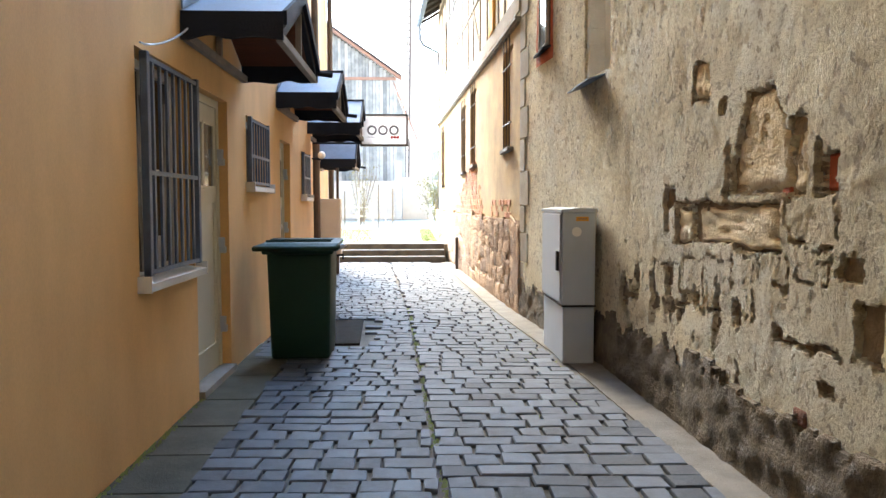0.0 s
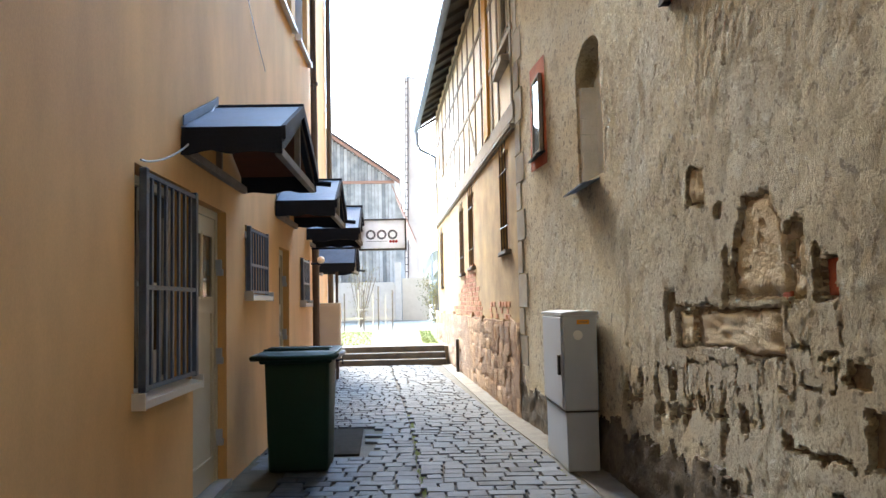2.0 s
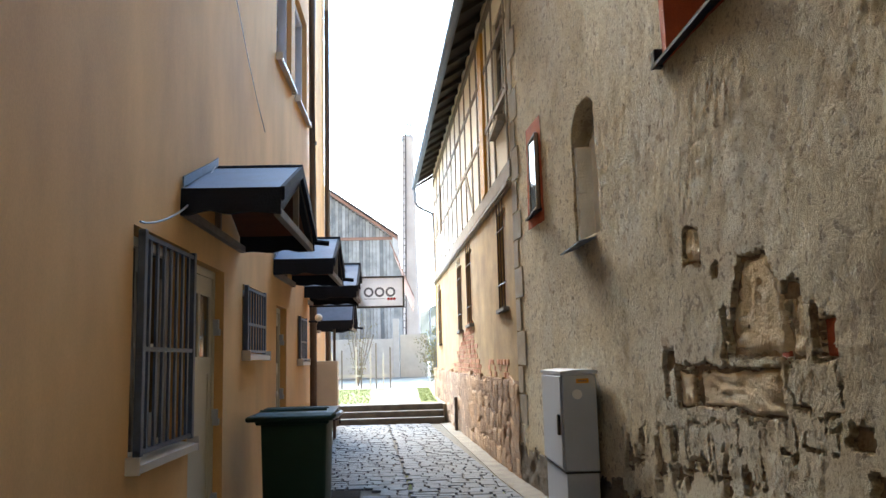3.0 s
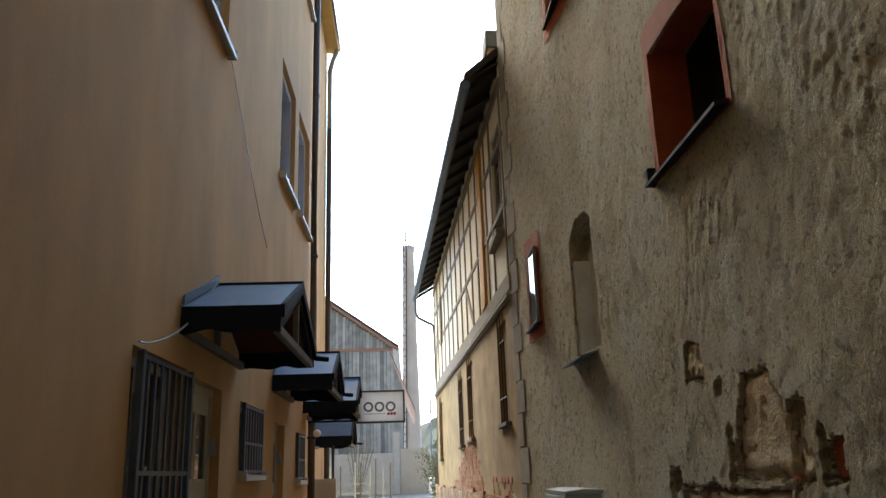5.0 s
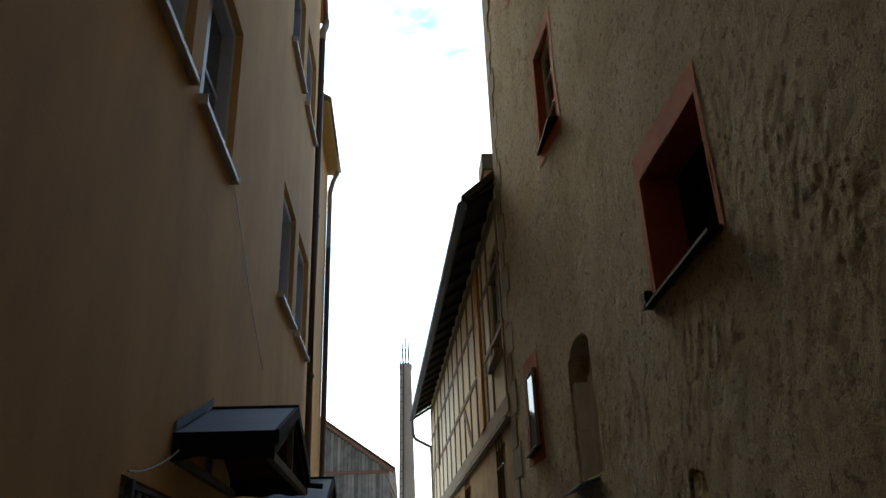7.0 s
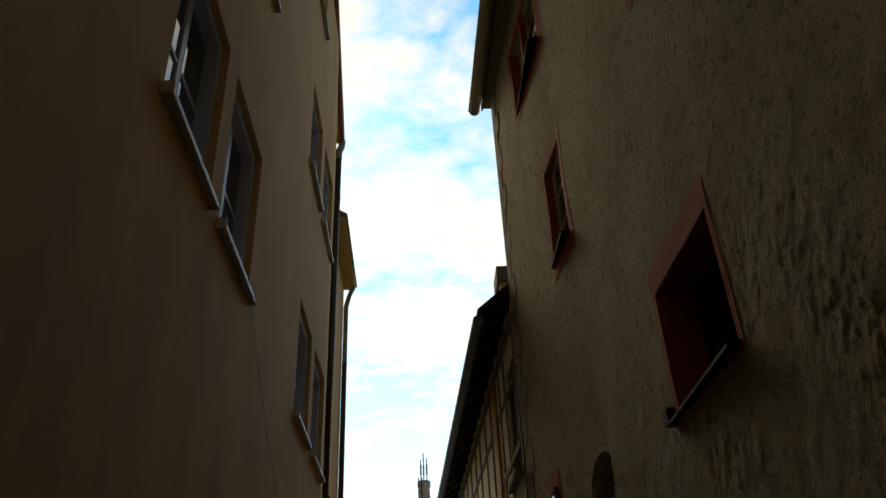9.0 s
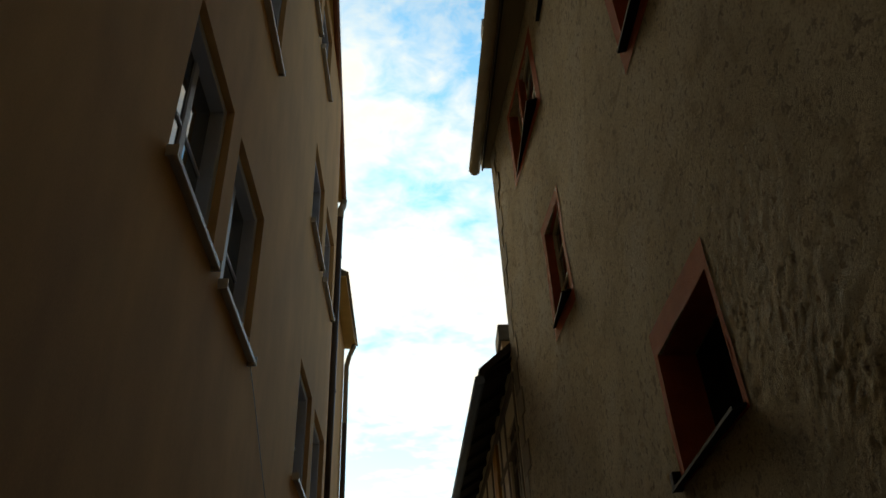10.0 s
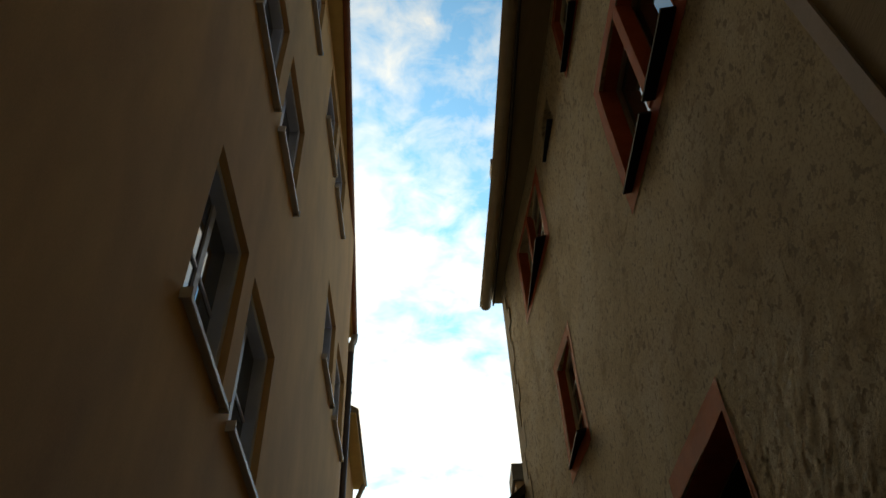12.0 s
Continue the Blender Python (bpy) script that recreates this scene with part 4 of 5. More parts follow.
part("sticker", boxed(1.30, 1.40, 6.1465, 6.15, 1.14, 1.175), YELLOWTAG, cabinet, "orange warning sticker")
part("sticker_bar", boxed(1.315, 1.385, 6.1435, 6.147, 1.154, 1.161), LETTER, cabinet)
bm = bmesh.new()
tube(bm, [(1.305, 6.15, 1.055), (1.305, 6.138, 1.055)], 0.038, 24)
part("round_badge", bm, SIGNFACE, cabinet, "round pale badge")
part("corner_strip", boxed(1.193, 1.203, 6.143, 6.15, 0.49, 1.195), GREY, cabinet)

# ---- cream cabinet by the downpipe ----
meter = thing("meter_cabinet", "cream metal box on feet beside the downpipe", "cabinet", (-1.5, 14.2, 0))
part("body", boxed(-1.74, -1.27, 14.08, 14.36, 0.34, 1.36, 0.012), CREAM, meter)
part("door", boxed(-1.71, -1.30, 14.066, 14.08, 0.38, 1.32, 0.006), CREAM, meter)
for x in (-1.66, -1.36):
    part("foot", boxed(x, x + 0.05, 14.15, 14.25, -0.02, 0.34), PIPE, meter)
valve = thing("wall_tap", "small dark fitting on the wall by the cream box", "tap", (-1.2, 12.9, 0.4))
part("body", tubed([(-1.24, 12.95, 0.42), (-1.13, 12.93, 0.44), (-1.13, 12.92, 0.36)], 0.02, 8), SEAL, valve)
lamp = thing("wall_lamp", "round glass wall lamp on a dark arm", "lamp", (-1.5, 12.9, 2.07))
bm = bmesh.new()
bmesh.ops.create_uvsphere(bm, u_segments=16, v_segments=12, radius=0.06)
bmesh.ops.translate(bm, verts=bm.verts, vec=(-1.45, 12.8, 2.06))
part("globe", bm, SIGNFACE, lamp, "pale glass globe", True)
part("arm", tubed([(-1.62, 12.8, 2.0), (-1.53, 12.8, 2.0), (-1.47, 12.8, 1.99)], 0.018, 8), SEAL, lamp)

# ---- cables on the ochre wall ----
cable = thing("wall_cable", "thin pale cable sagging from window to canopy", "cable", (-1.38, 4.4, 2.2))
sag = [(-1.37 + 0.03 * math.sin(math.pi * k / 24), 4.06 + 1.55 * k / 24, 2.10 + 0.68 * k / 24 - 0.10 * math.sin(math.pi * (k / 24) ** 0.8)) for k in range(25)]
part("wire", tubed(sag, 0.006, 6), GREY, cable)
line = thing("wall_cable", "thin dark wire hanging down the ochre wall", "cable", (-1.38, 6.5, 4.2))
part("wire", tubed([(-1.378, 5.75, 4.70), (-1.378, 6.2, 4.42), (-1.378, 6.75, 4.05), (-1.378, 7.2, 3.8), (-1.378, 7.6, 3.62)], 0.004, 5), PIPE, line)


# ---- openings of the plaster house ----
def border(parent, nodes, outer, inner, mat, out=0.006):
    """A painted band round an opening, a hair proud of the wall."""
    (a, b, c, d), (p, q, r, s) = outer, inner
    bm = bmesh.new()
    for y0, y1, z0, z1 in ((a, b, s, d), (a, b, c, r), (a, p, r, s), (q, b, r, s)):
        ys, zs = cuts(y0, y1, 0.06, []), cuts(z0, z1, 0.06, [])
        v = [[bm.verts.new((line_x(nodes, y) - rough(y, z) - out, y, z)) for z in zs] for y in ys]
        for i in range(len(ys) - 1):
            for j in range(len(zs) - 1):
                bm.faces.new((v[i][j], v[i][j + 1], v[i + 1][j + 1], v[i + 1][j]))
    # the band turns into the opening
    for y in (p, q):
        box(bm, line_x(nodes, y) - rough(y, (r + s) / 2) - out, line_x(nodes, y) + 0.27, y - 0.004 if y == p else y - 0.008, y + 0.008 if y == p else y + 0.004, r, s)
    for z in (r, s):
        box(bm, line_x(nodes, p) - rough(p, z) - out, line_x(nodes, p) + 0.2, p, q, z - 0.004, z + 0.006)
    return part("window_border", bm, mat, parent, "red oxide painted border")


for outer, inner in zip(RED_BORDER, RIGHT_HOLES):
    border(right_house, RIGHT, outer, inner, RED_OXIDE)
# dark opening without a window
o = RIGHT_HOLES[0]
# the darkness of the room is the colour of this block
part("dark_room", boxed(1.95, 2.6, o[0] - 0.3, o[1] + 0.3, o[2] - 0.3, o[3] + 0.3), VOID, right_house, "near-black block for the unlit room in the open window")
# plates added over the inner reveal, with its deep shade as their colour
for k, (y0, y1, z0, z1) in enumerate(((o[0] - 0.02, o[0] + 0.012, o[2], o[3]), (o[1] - 0.012, o[1] + 0.02, o[2], o[3]), (o[0], o[1], o[3] - 0.012, o[3] + 0.02), (o[0], o[1], o[2] - 0.02, o[2] + 0.012))):
    part("dark_lining", boxed(1.795, 2.0, y0, y1, z0, z1), VOID, right_house, "near-black plate standing for the shade of the inner reveal")
part("slate_sill", slabbed([(1.50, o[0] - 0.02, o[2] + 0.0), (1.50, o[1] + 0.16, o[2] + 0.0), (1.75, o[1] + 0.1, o[2] + 0.06), (1.75, o[0] - 0.02, o[2] + 0.06)], (0, 0, -0.02)), SEAL, right_house, "broken dark sill sheet")
part("sill_end", boxed(1.50, 1.57, o[1] + 0.08, o[1] + 0.15, o[2] - 0.02, o[2] + 0.09, 0.01), SEAL, right_house)
for h in RIGHT_HOLES[1:4] + RIGHT_HOLES[5:6]:
    xw = line_x(RIGHT, (h[0] + h[1]) / 2)
    w = casement(right_house, xw, -1, *h, DOORCREAM if h[2] > 4 else GREY_WOOD, 0.06 if h[2] > 4 else -0.03, None, 2 if h[2] > 4 else 0, "small painted window", h[2] > 8, 0.055 if h[2] > 4 else 0.028, turn=0.0 if h[2] > 4 else 0.052)
    part("sill", slabbed([(xw - 0.075, h[0] - 0.03, h[2] - 0.03), (xw - 0.075, h[1] + 0.05, h[2] - 0.03), (xw + 0.13, h[1] + 0.05, h[2] + 0.03), (xw + 0.13, h[0] - 0.03, h[2] + 0.03)], (0, 0, -0.02)), SEAL, w, "dark sheet sill")
# the double window with shutters ajar
h = RIGHT_HOLES[4]
xw = line_x(RIGHT, 2.8)
w = casement(right_house, xw, -1, *h, GREY_WOOD, 0.12, None, 0, "grey painted double window")
part("mullion", boxed(xw - 0.01, xw + 0.12, 2.78, 2.90, h[2], h[3], 0.006), RED_OXIDE, w, "red mullion")
for a, b in ((2.14, 2.80), (2.90, 3.60)):
    part("sill", slabbed([(xw - 0.09, a, h[2] - 0.04), (xw - 0.09, b, h[2] - 0.04), (xw + 0.13, b, h[2] + 0.02), (xw + 0.13, a, h[2] + 0.02)], (0, 0, -0.025)), SEAL, w, "dark sheet sill")
h = RIGHT_HOLES[3]
part("mullion", boxed(line_x(RIGHT, 6.96) - 0.01, line_x(RIGHT, 6.96) + 0.12, 6.9, 7.02, h[2], h[3], 0.006), RED_OXIDE, right_house, "red mullion")
h = RIGHT_HOLES[6]
part("small_vent", boxed(1.66, 1.7, *h), VOID, right_house, "dark small opening")
part("sill", boxed(line_x(RIGHT, 5.3) - 0.06, 1.66, h[0], h[1] + 0.05, h[2] - 0.02, h[2]), SEAL, right_house)

# the neighbouring front begins beside a painted corner board
part("corner_board", slabbed([(line_x(RIGHT, 1.44) - 0.03, 1.44, 0), (line_x(RIGHT, 1.35) - 0.03, 1.35, 0), (line_x(RIGHT, 1.35) + 0.05, 1.35, 0), (line_x(RIGHT, 1.44) + 0.05, 1.44, 0)], (0, 0, 9.95)), LILAC, right_house, "grey-lilac painted corner board")
for k in range(9):
    a = 1.345 - 0.28 * k
    part("board", slabbed([(line_x(RIGHT, a) - 0.018, a, 0), (line_x(RIGHT, a - 0.27) - 0.018, a - 0.27, 0), (line_x(RIGHT, a - 0.27) + 0.04, a - 0.27, 0), (line_x(RIGHT, a) + 0.04, a, 0)], (0, 0, 9.9)), EAVEBOARD, right_house, "brown boarding")

# niche with its metal ledge
ledge = part("niche_ledge", slabbed([(1.36, 6.08, 2.25), (1.36, 6.84, 2.245), (1.56, 6.78, 2.31), (1.60, 6.14, 2.32)], (0, 0, -0.012)), ZINC, right_house, "bent sheet-metal ledge under the blocked niche")
part("niche_back", slabbed([(line_x(RIGHT, y) + 0.155, y, z) for y, z in ((6.0, 2.31), (6.65, 2.31), (6.65, 3.20), (6.5, 3.26), (6.3, 3.18), (6.0, 3.24))], (0.03, 0, 0)), LIMEWASH, right_house, "grey-white mortar filling")
for k in range(6):
    za = 2.31 + 0.145 * k
    part("niche_stone", slabbed([(1.492 + 0.012 * (k % 2), 6.60 + 0.008 * (k % 3), za), (1.68, 6.595, za), (1.68, 6.665, za), (1.492, 6.665, za)], (0, 0, 0.143 if k < 5 else 0.12)), LIMEWASH, right_house, "whitewashed stone in the niche")

# exposed stones
rng = random.Random(4)


def rock(w, h, d, seed, n=7):
    """A rough-hewn block: centre 0, its face towards -x."""
    bm = bmesh.new()
    v = {}
    for i in range(n + 1):
        for j in range(n + 1):
            u, t = i / n * 2 - 1, j / n * 2 - 1
            e = max(abs(u), abs(t))
            k = Vector((u * w * 4, t * h * 4, seed))
            out = d * (1 - max(0, (e - 0.88) / 0.12) ** 2 * 0.5) + d * 0.32 * noise.fractal(k * 1.9, 0.7, 2.0, 5)
            jag = 0.05 * noise.noise(k * 1.3 + Vector((3, 1, 0)))
            v[i, j] = bm.verts.new((-out, u * w / 2 * (1 + jag), t * h / 2 * (1 + jag)))
    for i in range(n):
        for j in range(n):
            bm.faces.new((v[i, j], v[i, j + 1], v[i + 1, j + 1], v[i + 1, j]))
    rim = [v[i, 0] for i in range(n + 1)] + [v[n, j] for j in range(1, n + 1)] + [v[i, n] for i in range(n - 1, -1, -1)] + [v[0, j] for j in range(n - 1, 0, -1)]
    backs = [bm.verts.new((0.03, p.co.y, p.co.z)) for p in rim]
    for k in range(len(rim)):
        bm.faces.new((rim[k], backs[k], backs[(k + 1) % len(rim)], rim[(k + 1) % len(rim)]))
    bmesh.ops.recalc_face_normals(bm, faces=bm.faces[:])
    return bm


for k, (a, b, c, d) in enumerate(STONES):
    bm = rock((b - a) * 0.985, (d - c) * 0.965, 0.05, k * 3.7, 14)
    for v in bm.verts:
        half = (b - a) / 2
        v.co.y *= (half - narrowing(k, v.co.z + (c + d) / 2)) / half
        sy, sz = sway(v.co.y + (a + b) / 2, v.co.z + (c + d) / 2)
        v.co.y, v.co.z = v.co.y * 1.03 - 0.6 * sy, v.co.z * 1.03 - 0.6 * sz
        v.co.x += (0.007 if k == 0 else 0.0015) * math.sin((v.co.z * 3 + v.co.y) * 30) * (v.co.x < 0)
    st = part("stone", bm, STONE, None, "bare sandstone block", True)
    st.location = (line_x(RIGHT, (a + b) / 2) + 0.066, (a + b) / 2, (c + d) / 2)
    under(st, right_house)
part("brick", boxed(1.610, 1.70, 2.872, 2.965, 1.33, 1.475, 0.012), REDBRICK, right_house, "bright broken brick in the hole")
part("brick", boxed(1.60, 1.68, 3.235, 3.33, 1.295, 1.36, 0.02), REDBRICK, right_house, "bright broken brick in the hole")
part("brick", boxed(1.64, 1.70, 2.575, 2.65, 0.62, 0.84, 0.015), DARKBRICK, right_house, "worn brick")
part("brick", boxed(1.578, 1.70, 3.03, 3.15, 0.365, 0.445, 0.02), DARKBRICK, right_house, "worn brick")

# quoins at the corner
z, k = 0.3, 0
while z < 9.8:
    hgt = 0.30 + 0.09 * rng.random()
    wdt = (0.34 if k % 2 else 0.2) + 0.05 * rng.random()
    y1 = 8.956
    y0 = y1 - wdt
    part("quoin", slabbed([(line_x(RIGHT, y0) - 0.012, y0, z), (line_x(RIGHT, y1) - 0.012, y1, z), (line_x(RIGHT, y1) - 0.012, y1, z + hgt - 0.014), (line_x(RIGHT, y0) - 0.012, y0, z + hgt - 0.014)], (0.1, 0, 0)), QUOIN, right_house, "grey corner stone")
    z += hgt
    k += 1

# ---- half-timbered house: details ----
FX = lambda y: line_x(FRAMED, y)  # noqa: E731
for h in FRAMED_HOLES[:4]:
    xw = FX((h[0] + h[1]) / 2)
    n = part("opening", boxed(xw + 0.10, xw + 0.14, *h), TIMBER, framed_house, "barred opening with a weathered shutter")
    part("sill", boxed(xw - 0.06, xw + 0.2, h[0] - 0.08, h[1] + 0.08, h[2] - 0.05, h[2], 0.008), STEP, n, "worn stone sill")
    for k in range(3):
        y = h[0] + (h[1] - h[0]) * (k + 0.5) / 3
        part("bar", tubed([(FX(y) - 0.02, y, h[2]), (FX(y) - 0.02, y, h[3] + 0.12)], 0.008, 6), PIPE, n, "rusty iron bar")
    for zz in (h[2] + 0.3, h[3] - 0.25):
        part("bar", tubed([(FX(h[0]) - 0.02, h[0], zz), (FX(h[1]) - 0.02, h[1], zz)], 0.008, 6), PIPE, n)
    for k in range(3):
        a, b = (h[0] + (h[1] - h[0]) * q / 3 for q in (k, k + 1))
        part("shutter_board", boxed(xw + 0.05, xw + 0.075 + 0.006 * k, a + 0.004, b - 0.004, h[2], h[3]), OLDBOARD, n, "brown board behind the bars")



def beam(pts, name="beam", mat=TIMBER, w=0.06):
    """A timber in the wall plane between two points (y, z); w: half width."""
    (ya, za), (yb, zb) = pts
    d = Vector((yb - ya, zb - za)).normalized()
    s = Vector((-d.y, d.x)) * w
    q = [(ya + s.x, za + s.y), (yb + s.x, zb + s.y), (yb - s.x, zb - s.y), (ya - s.x, za - s.y)]
    return part(name, slabbed([(FX(y) - 0.018, y, z) for y, z in q], (0.08, 0, 0)), mat, framed_house)


beam(((8.96, 3.56), (21.2, 3.56)), "sill_beam", TIMBER, 0.1)
beam(((8.96, 4.55), (21.2, 4.55)), "rail", TIMBER, 0.036)
beam(((8.96, 5.45), (21.2, 5.45)), "rail", TIMBER, 0.036)
beam(((8.96, 6.15), (21.2, 6.15)), "top_plate", TIMBER, 0.08)
for y in (9.05, 10.05, 10.6, 11.7, 12.5, 13.4, 14.2, 15.1, 16.0, 16.9, 17.9, 18.9, 19.9, 21.05):
    beam(((y, 3.66), (y, 6.07)), "stud", TIMBER, 0.038)
beam(((12.5, 3.7), (13.4, 4.5)), "brace")
beam(((20.9, 3.7), (19.9, 5.4)), "brace")
part("board", boxed(FX(11.2) - 0.03, FX(11.2) + 0.02, 10.9, 11.45, 3.66, 6.05), NEWWOOD, framed_house, "raw yellow board panel")
part("ledge_board", slabbed([(FX(8.96) - 0.06, 8.96, 3.36), (FX(21.2) - 0.06, 21.2, 3.36), (FX(21.2) + 0.05, 21.2, 3.36), (FX(8.96) + 0.05, 8.96, 3.36)], (0, 0, 0.035)), GREY_WOOD, framed_house, "pale weathered ledge board")
part("ledge_shadow_board", slabbed([(FX(8.96) - 0.04, 8.96, 3.33), (FX(21.2) - 0.04, 21.2, 3.33), (FX(21.2) + 0.05, 21.2, 3.33), (FX(8.96) + 0.05, 8.96, 3.33)], (0, 0, 0.03)), TIMBER, framed_house)
h = FRAMED_HOLES[4]
w = casement(framed_house, FX(9.6), -1, *h, TIMBER, 0.02, None, 2, "dark framed upper window")
part("sill", boxed(FX(9.6) - 0.1, FX(9.6) + 0.02, 9.1, 10.05, 4.18, 4.26, 0.006), TIMBER, w, "dark wooden sill")
part("window", boxed(FX(19) - 0.03, FX(19) + 0.02, 18.6, 19.3, 4.4, 5.5), TIMBER, framed_house, "dark narrow window")
# eave: boards between rafters
part("eave_lining", slabbed([(0.84, 8.96, 6.20), (0.26, 21.6, 6.20), (0.26 + 0.75, 21.6, 6.20 + 0.75 * 0.62), (0.84 + 0.6, 8.96, 6.20 + 0.6 * 0.62)], (0, 0, -0.02)), EAVEWOOD, framed_house, "dark eave boarding")
for k in range(20):
    y = 9.1 + k * 0.655
    x = 0.84 - 0.046 * (y - 8.96)
    part("rafter", slabbed([(x, y, 6.165), (x + 0.65, y, 6.165 + 0.4), (x + 0.65, y, 6.08 + 0.4), (x, y, 6.10)], (0, 0.09, 0)), EAVEWOOD, framed_house)
fp = thing("downpipe", "thin zinc downpipe bending back under the half-timbered eave", "downpipe", (0.3, 21.4, 5))
part("pipe", tubed([(0.24, 21.5, 6.08), (0.25, 21.5, 5.7), (0.32, 21.5, 5.55), (0.72, 21.3, 5.3), (0.74, 21.25, 5.0), (0.74, 21.25, 0.4)], 0.04, 8), ZINC, fp)
chim = thing("brick_chimney_stack", "pale brick chimney stack on the half-timbered roof", "chimney", (1.7, 13, 8))
part("stack", boxed(1.62, 2.2, 13.0, 13.6, 6.5, 9.0), RUBBLE, chim)
part("cap", boxed(1.57, 2.25, 12.95, 13.65, 9.0, 9.35, 0.02), STEP, chim, "dark stained cap")
stub = thing("iron_post", "short dark iron post at the foot of the stone base", "post", (0.9, 15.2, 0))
part("post", boxed(0.84, 0.90, 15.1, 15.2, 0, 0.62, 0.01), PIPE, stub)

# bricks where plaster is gone, rubble in the base
brick_mesh = boxed(-0.012, 0.05, -0.118, 0.118, -0.034, 0.034, 0.004)
first = part("brick", brick_mesh, BRICK)
count = 0
for r in range(13):
    z = 0.98 + r * 0.08
    a = 12.1 + 0.1 * r + 0.5 * noise.noise(Vector((r * 0.8, 0, 5)))
    b = 17.6 - 0.30 * r + 0.6 * noise.noise(Vector((r * 0.9, 3, 5)))
    y = a + (0.125 if r % 2 else 0)
    while y < b:
        ob = first if count == 0 else new("brick", first.data)
        ob.location = (FX(y) + 0.004 + 0.006 * rng.random(), y, z)
        under(ob, framed_house)
        count += 1
        y += 0.25
for r in range(3):
    for y in (9.7, 9.95, 10.2, 10.45, 10.7, 10.95, 11.2):
        if rng.random() < 0.75:
            ob = new("brick", first.data)
            ob.location = (FX(y) + 0.004, y + 0.12 * (r % 2), 1.13 + r * 0.08)
            under(ob, framed_house)
rocks = [rock(1, 1, 0.019, 20 + k * 2.3, 5) for k in range(6)]
stone_data = []
for k, bm in enumerate(rocks):
    me = bpy.data.meshes.new("stone")
    bm.to_mesh(me)
    bm.free()
    me.materials.append(RUBBLE)
    stone_data.append(me)
for r in range(5):
    y = 9.0
    while y < 21.0:
        wdt = 0.14 + 0.26 * rng.random()
        hgt = 0.15 + 0.11 * rng.random()
        ob = new("stone", stone_data[rng.randrange(6)])
        ob.location = (line_x(BASE, y + wdt / 2) + 0.005, y + wdt / 2, 0.1 + r * 0.215 + 0.05 * rng.uniform(-1, 1))
        ob.scale = (1, wdt * 1.02, hgt * 1.06)
        ob.rotation_euler = (rng.uniform(-0.25, 0.25), 0, 0.0408)
        under(ob, framed_house)
        y += wdt

# ---- beyond the steps ----
barn = thing("weathered_barn", "weathered grey board barn with a rust-edged gable", "barn", (-4, 45, 0))
part("wall", slabbed([(-14, 45.1, 0.3), (-0.9, 45.1, 0.3), (-0.9, 45.1, 8.4), (-7, 45.1, 12.7), (-14, 45.1, 8.4)], (0, 0.2, 0)), STEP, barn)
bx = -7.5
while bx < -0.95:
    wd = 0.17 + 0.05 * rng.random()
    top = 8.4 + (12.6 - 8.4) * (-0.9 - bx) / 6.1
    part("board", boxed(bx, bx + wd - 0.02, 45.02 - 0.03 * rng.random(), 45.1, 8.35, top - 0.1), BARNWOOD, barn)
    part("board", boxed(bx, bx + wd - 0.02, 44.95 - 0.03 * rng.random(), 45.08, 2.2, 8.2), BARNWOOD, barn)
    bx += wd
part("rust_band", boxed(-8, -0.85, 44.85, 44.95, 8.2, 8.36), RUST, barn, "rust-coloured flashing")
part("verge", slabbed([(-0.55, 44.6, 8.15), (-0.55, 44.6, 8.45), (-7, 44.6, 12.95), (-7, 44.6, 12.65)], (0, 0.3, 0)), RUST, barn, "rusty verge")
part("roof", slabbed([(-0.5, 44.6, 8.3), (-7, 44.6, 12.85), (-7, 60, 12.85), (-0.5, 60, 8.3)], (0, 0, 0.15)), BARNWOOD, barn)
part("lean_to_roof", slabbed([(-1.0, 44.9, 8.0), (0.35, 44.9, 4.75), (0.35, 58, 4.75), (-1.0, 58, 8.0)], (0, 0, 0.15)), RUST, barn)
part("lean_to_wall", slabbed([(-0.9, 45.1, 0.3), (-0.35, 45.1, 0.3), (-0.35, 45.1, 6.2), (-0.9, 45.1, 7.6)], (0, 0.2, 0)), BARNWOOD, barn)
garden = thing("garden_wall", "pale rendered wall in front of the barn", "wall", (-4, 44, 0))
part("wall", boxed(-14, -0.8, 43.8, 44.2, 0.3, 2.5, 0.03), WHITE, garden)
part("pillar", boxed(-0.9, -0.55, 43.7, 44.2, 0.3, 3.6, 0.03), WHITE, garden)
part("end", boxed(-0.5, 1.0, 43.9, 44.2, 0.3, 2.7), CREAM, garden)

stack = thing("factory_chimney", "tall tapering brick chimney with a ladder and aerials", "chimney", (0.3, 70, 0))
bm = bmesh.new()
levels = [(0, 1.05), (3.3, 0.83), (10.8, 0.66), (21.0, 0.5), (21.1, 0.58), (21.6, 0.58)]
rings = [[bm.verts.new((0.22 + r * math.cos(2 * math.pi * k / 20), 70 + r * math.sin(2 * math.pi * k / 20), z)) for k in range(20)] for z, r in levels]
for a, b in zip(rings, rings[1:]):
    for k in range(20):
        bm.faces.new((a[k], a[(k + 1) % 20], b[(k + 1) % 20], b[k]))
bm.faces.new(rings[-1])
part("shaft", bm, MIST, stack, "brick shaft with distance haze in its pale colour", True)
for z in [2 + 1.3 * k for k in range(15)]:
    part("band", tubed([(0.22, 70, z), (0.22, 70, z + 0.08)], (0.88 - 0.0225 * z if z < 10.8 else 0.86 - 0.0157 * z) + 0.004, 20), MIST, stack)
for dx in (-0.14, 0.14):
    part("ladder_rail", tubed([(-0.42 + dx, 69.2, 2), (-0.1 + dx, 69.45, 21.8)], 0.05, 6), PIPE, stack)
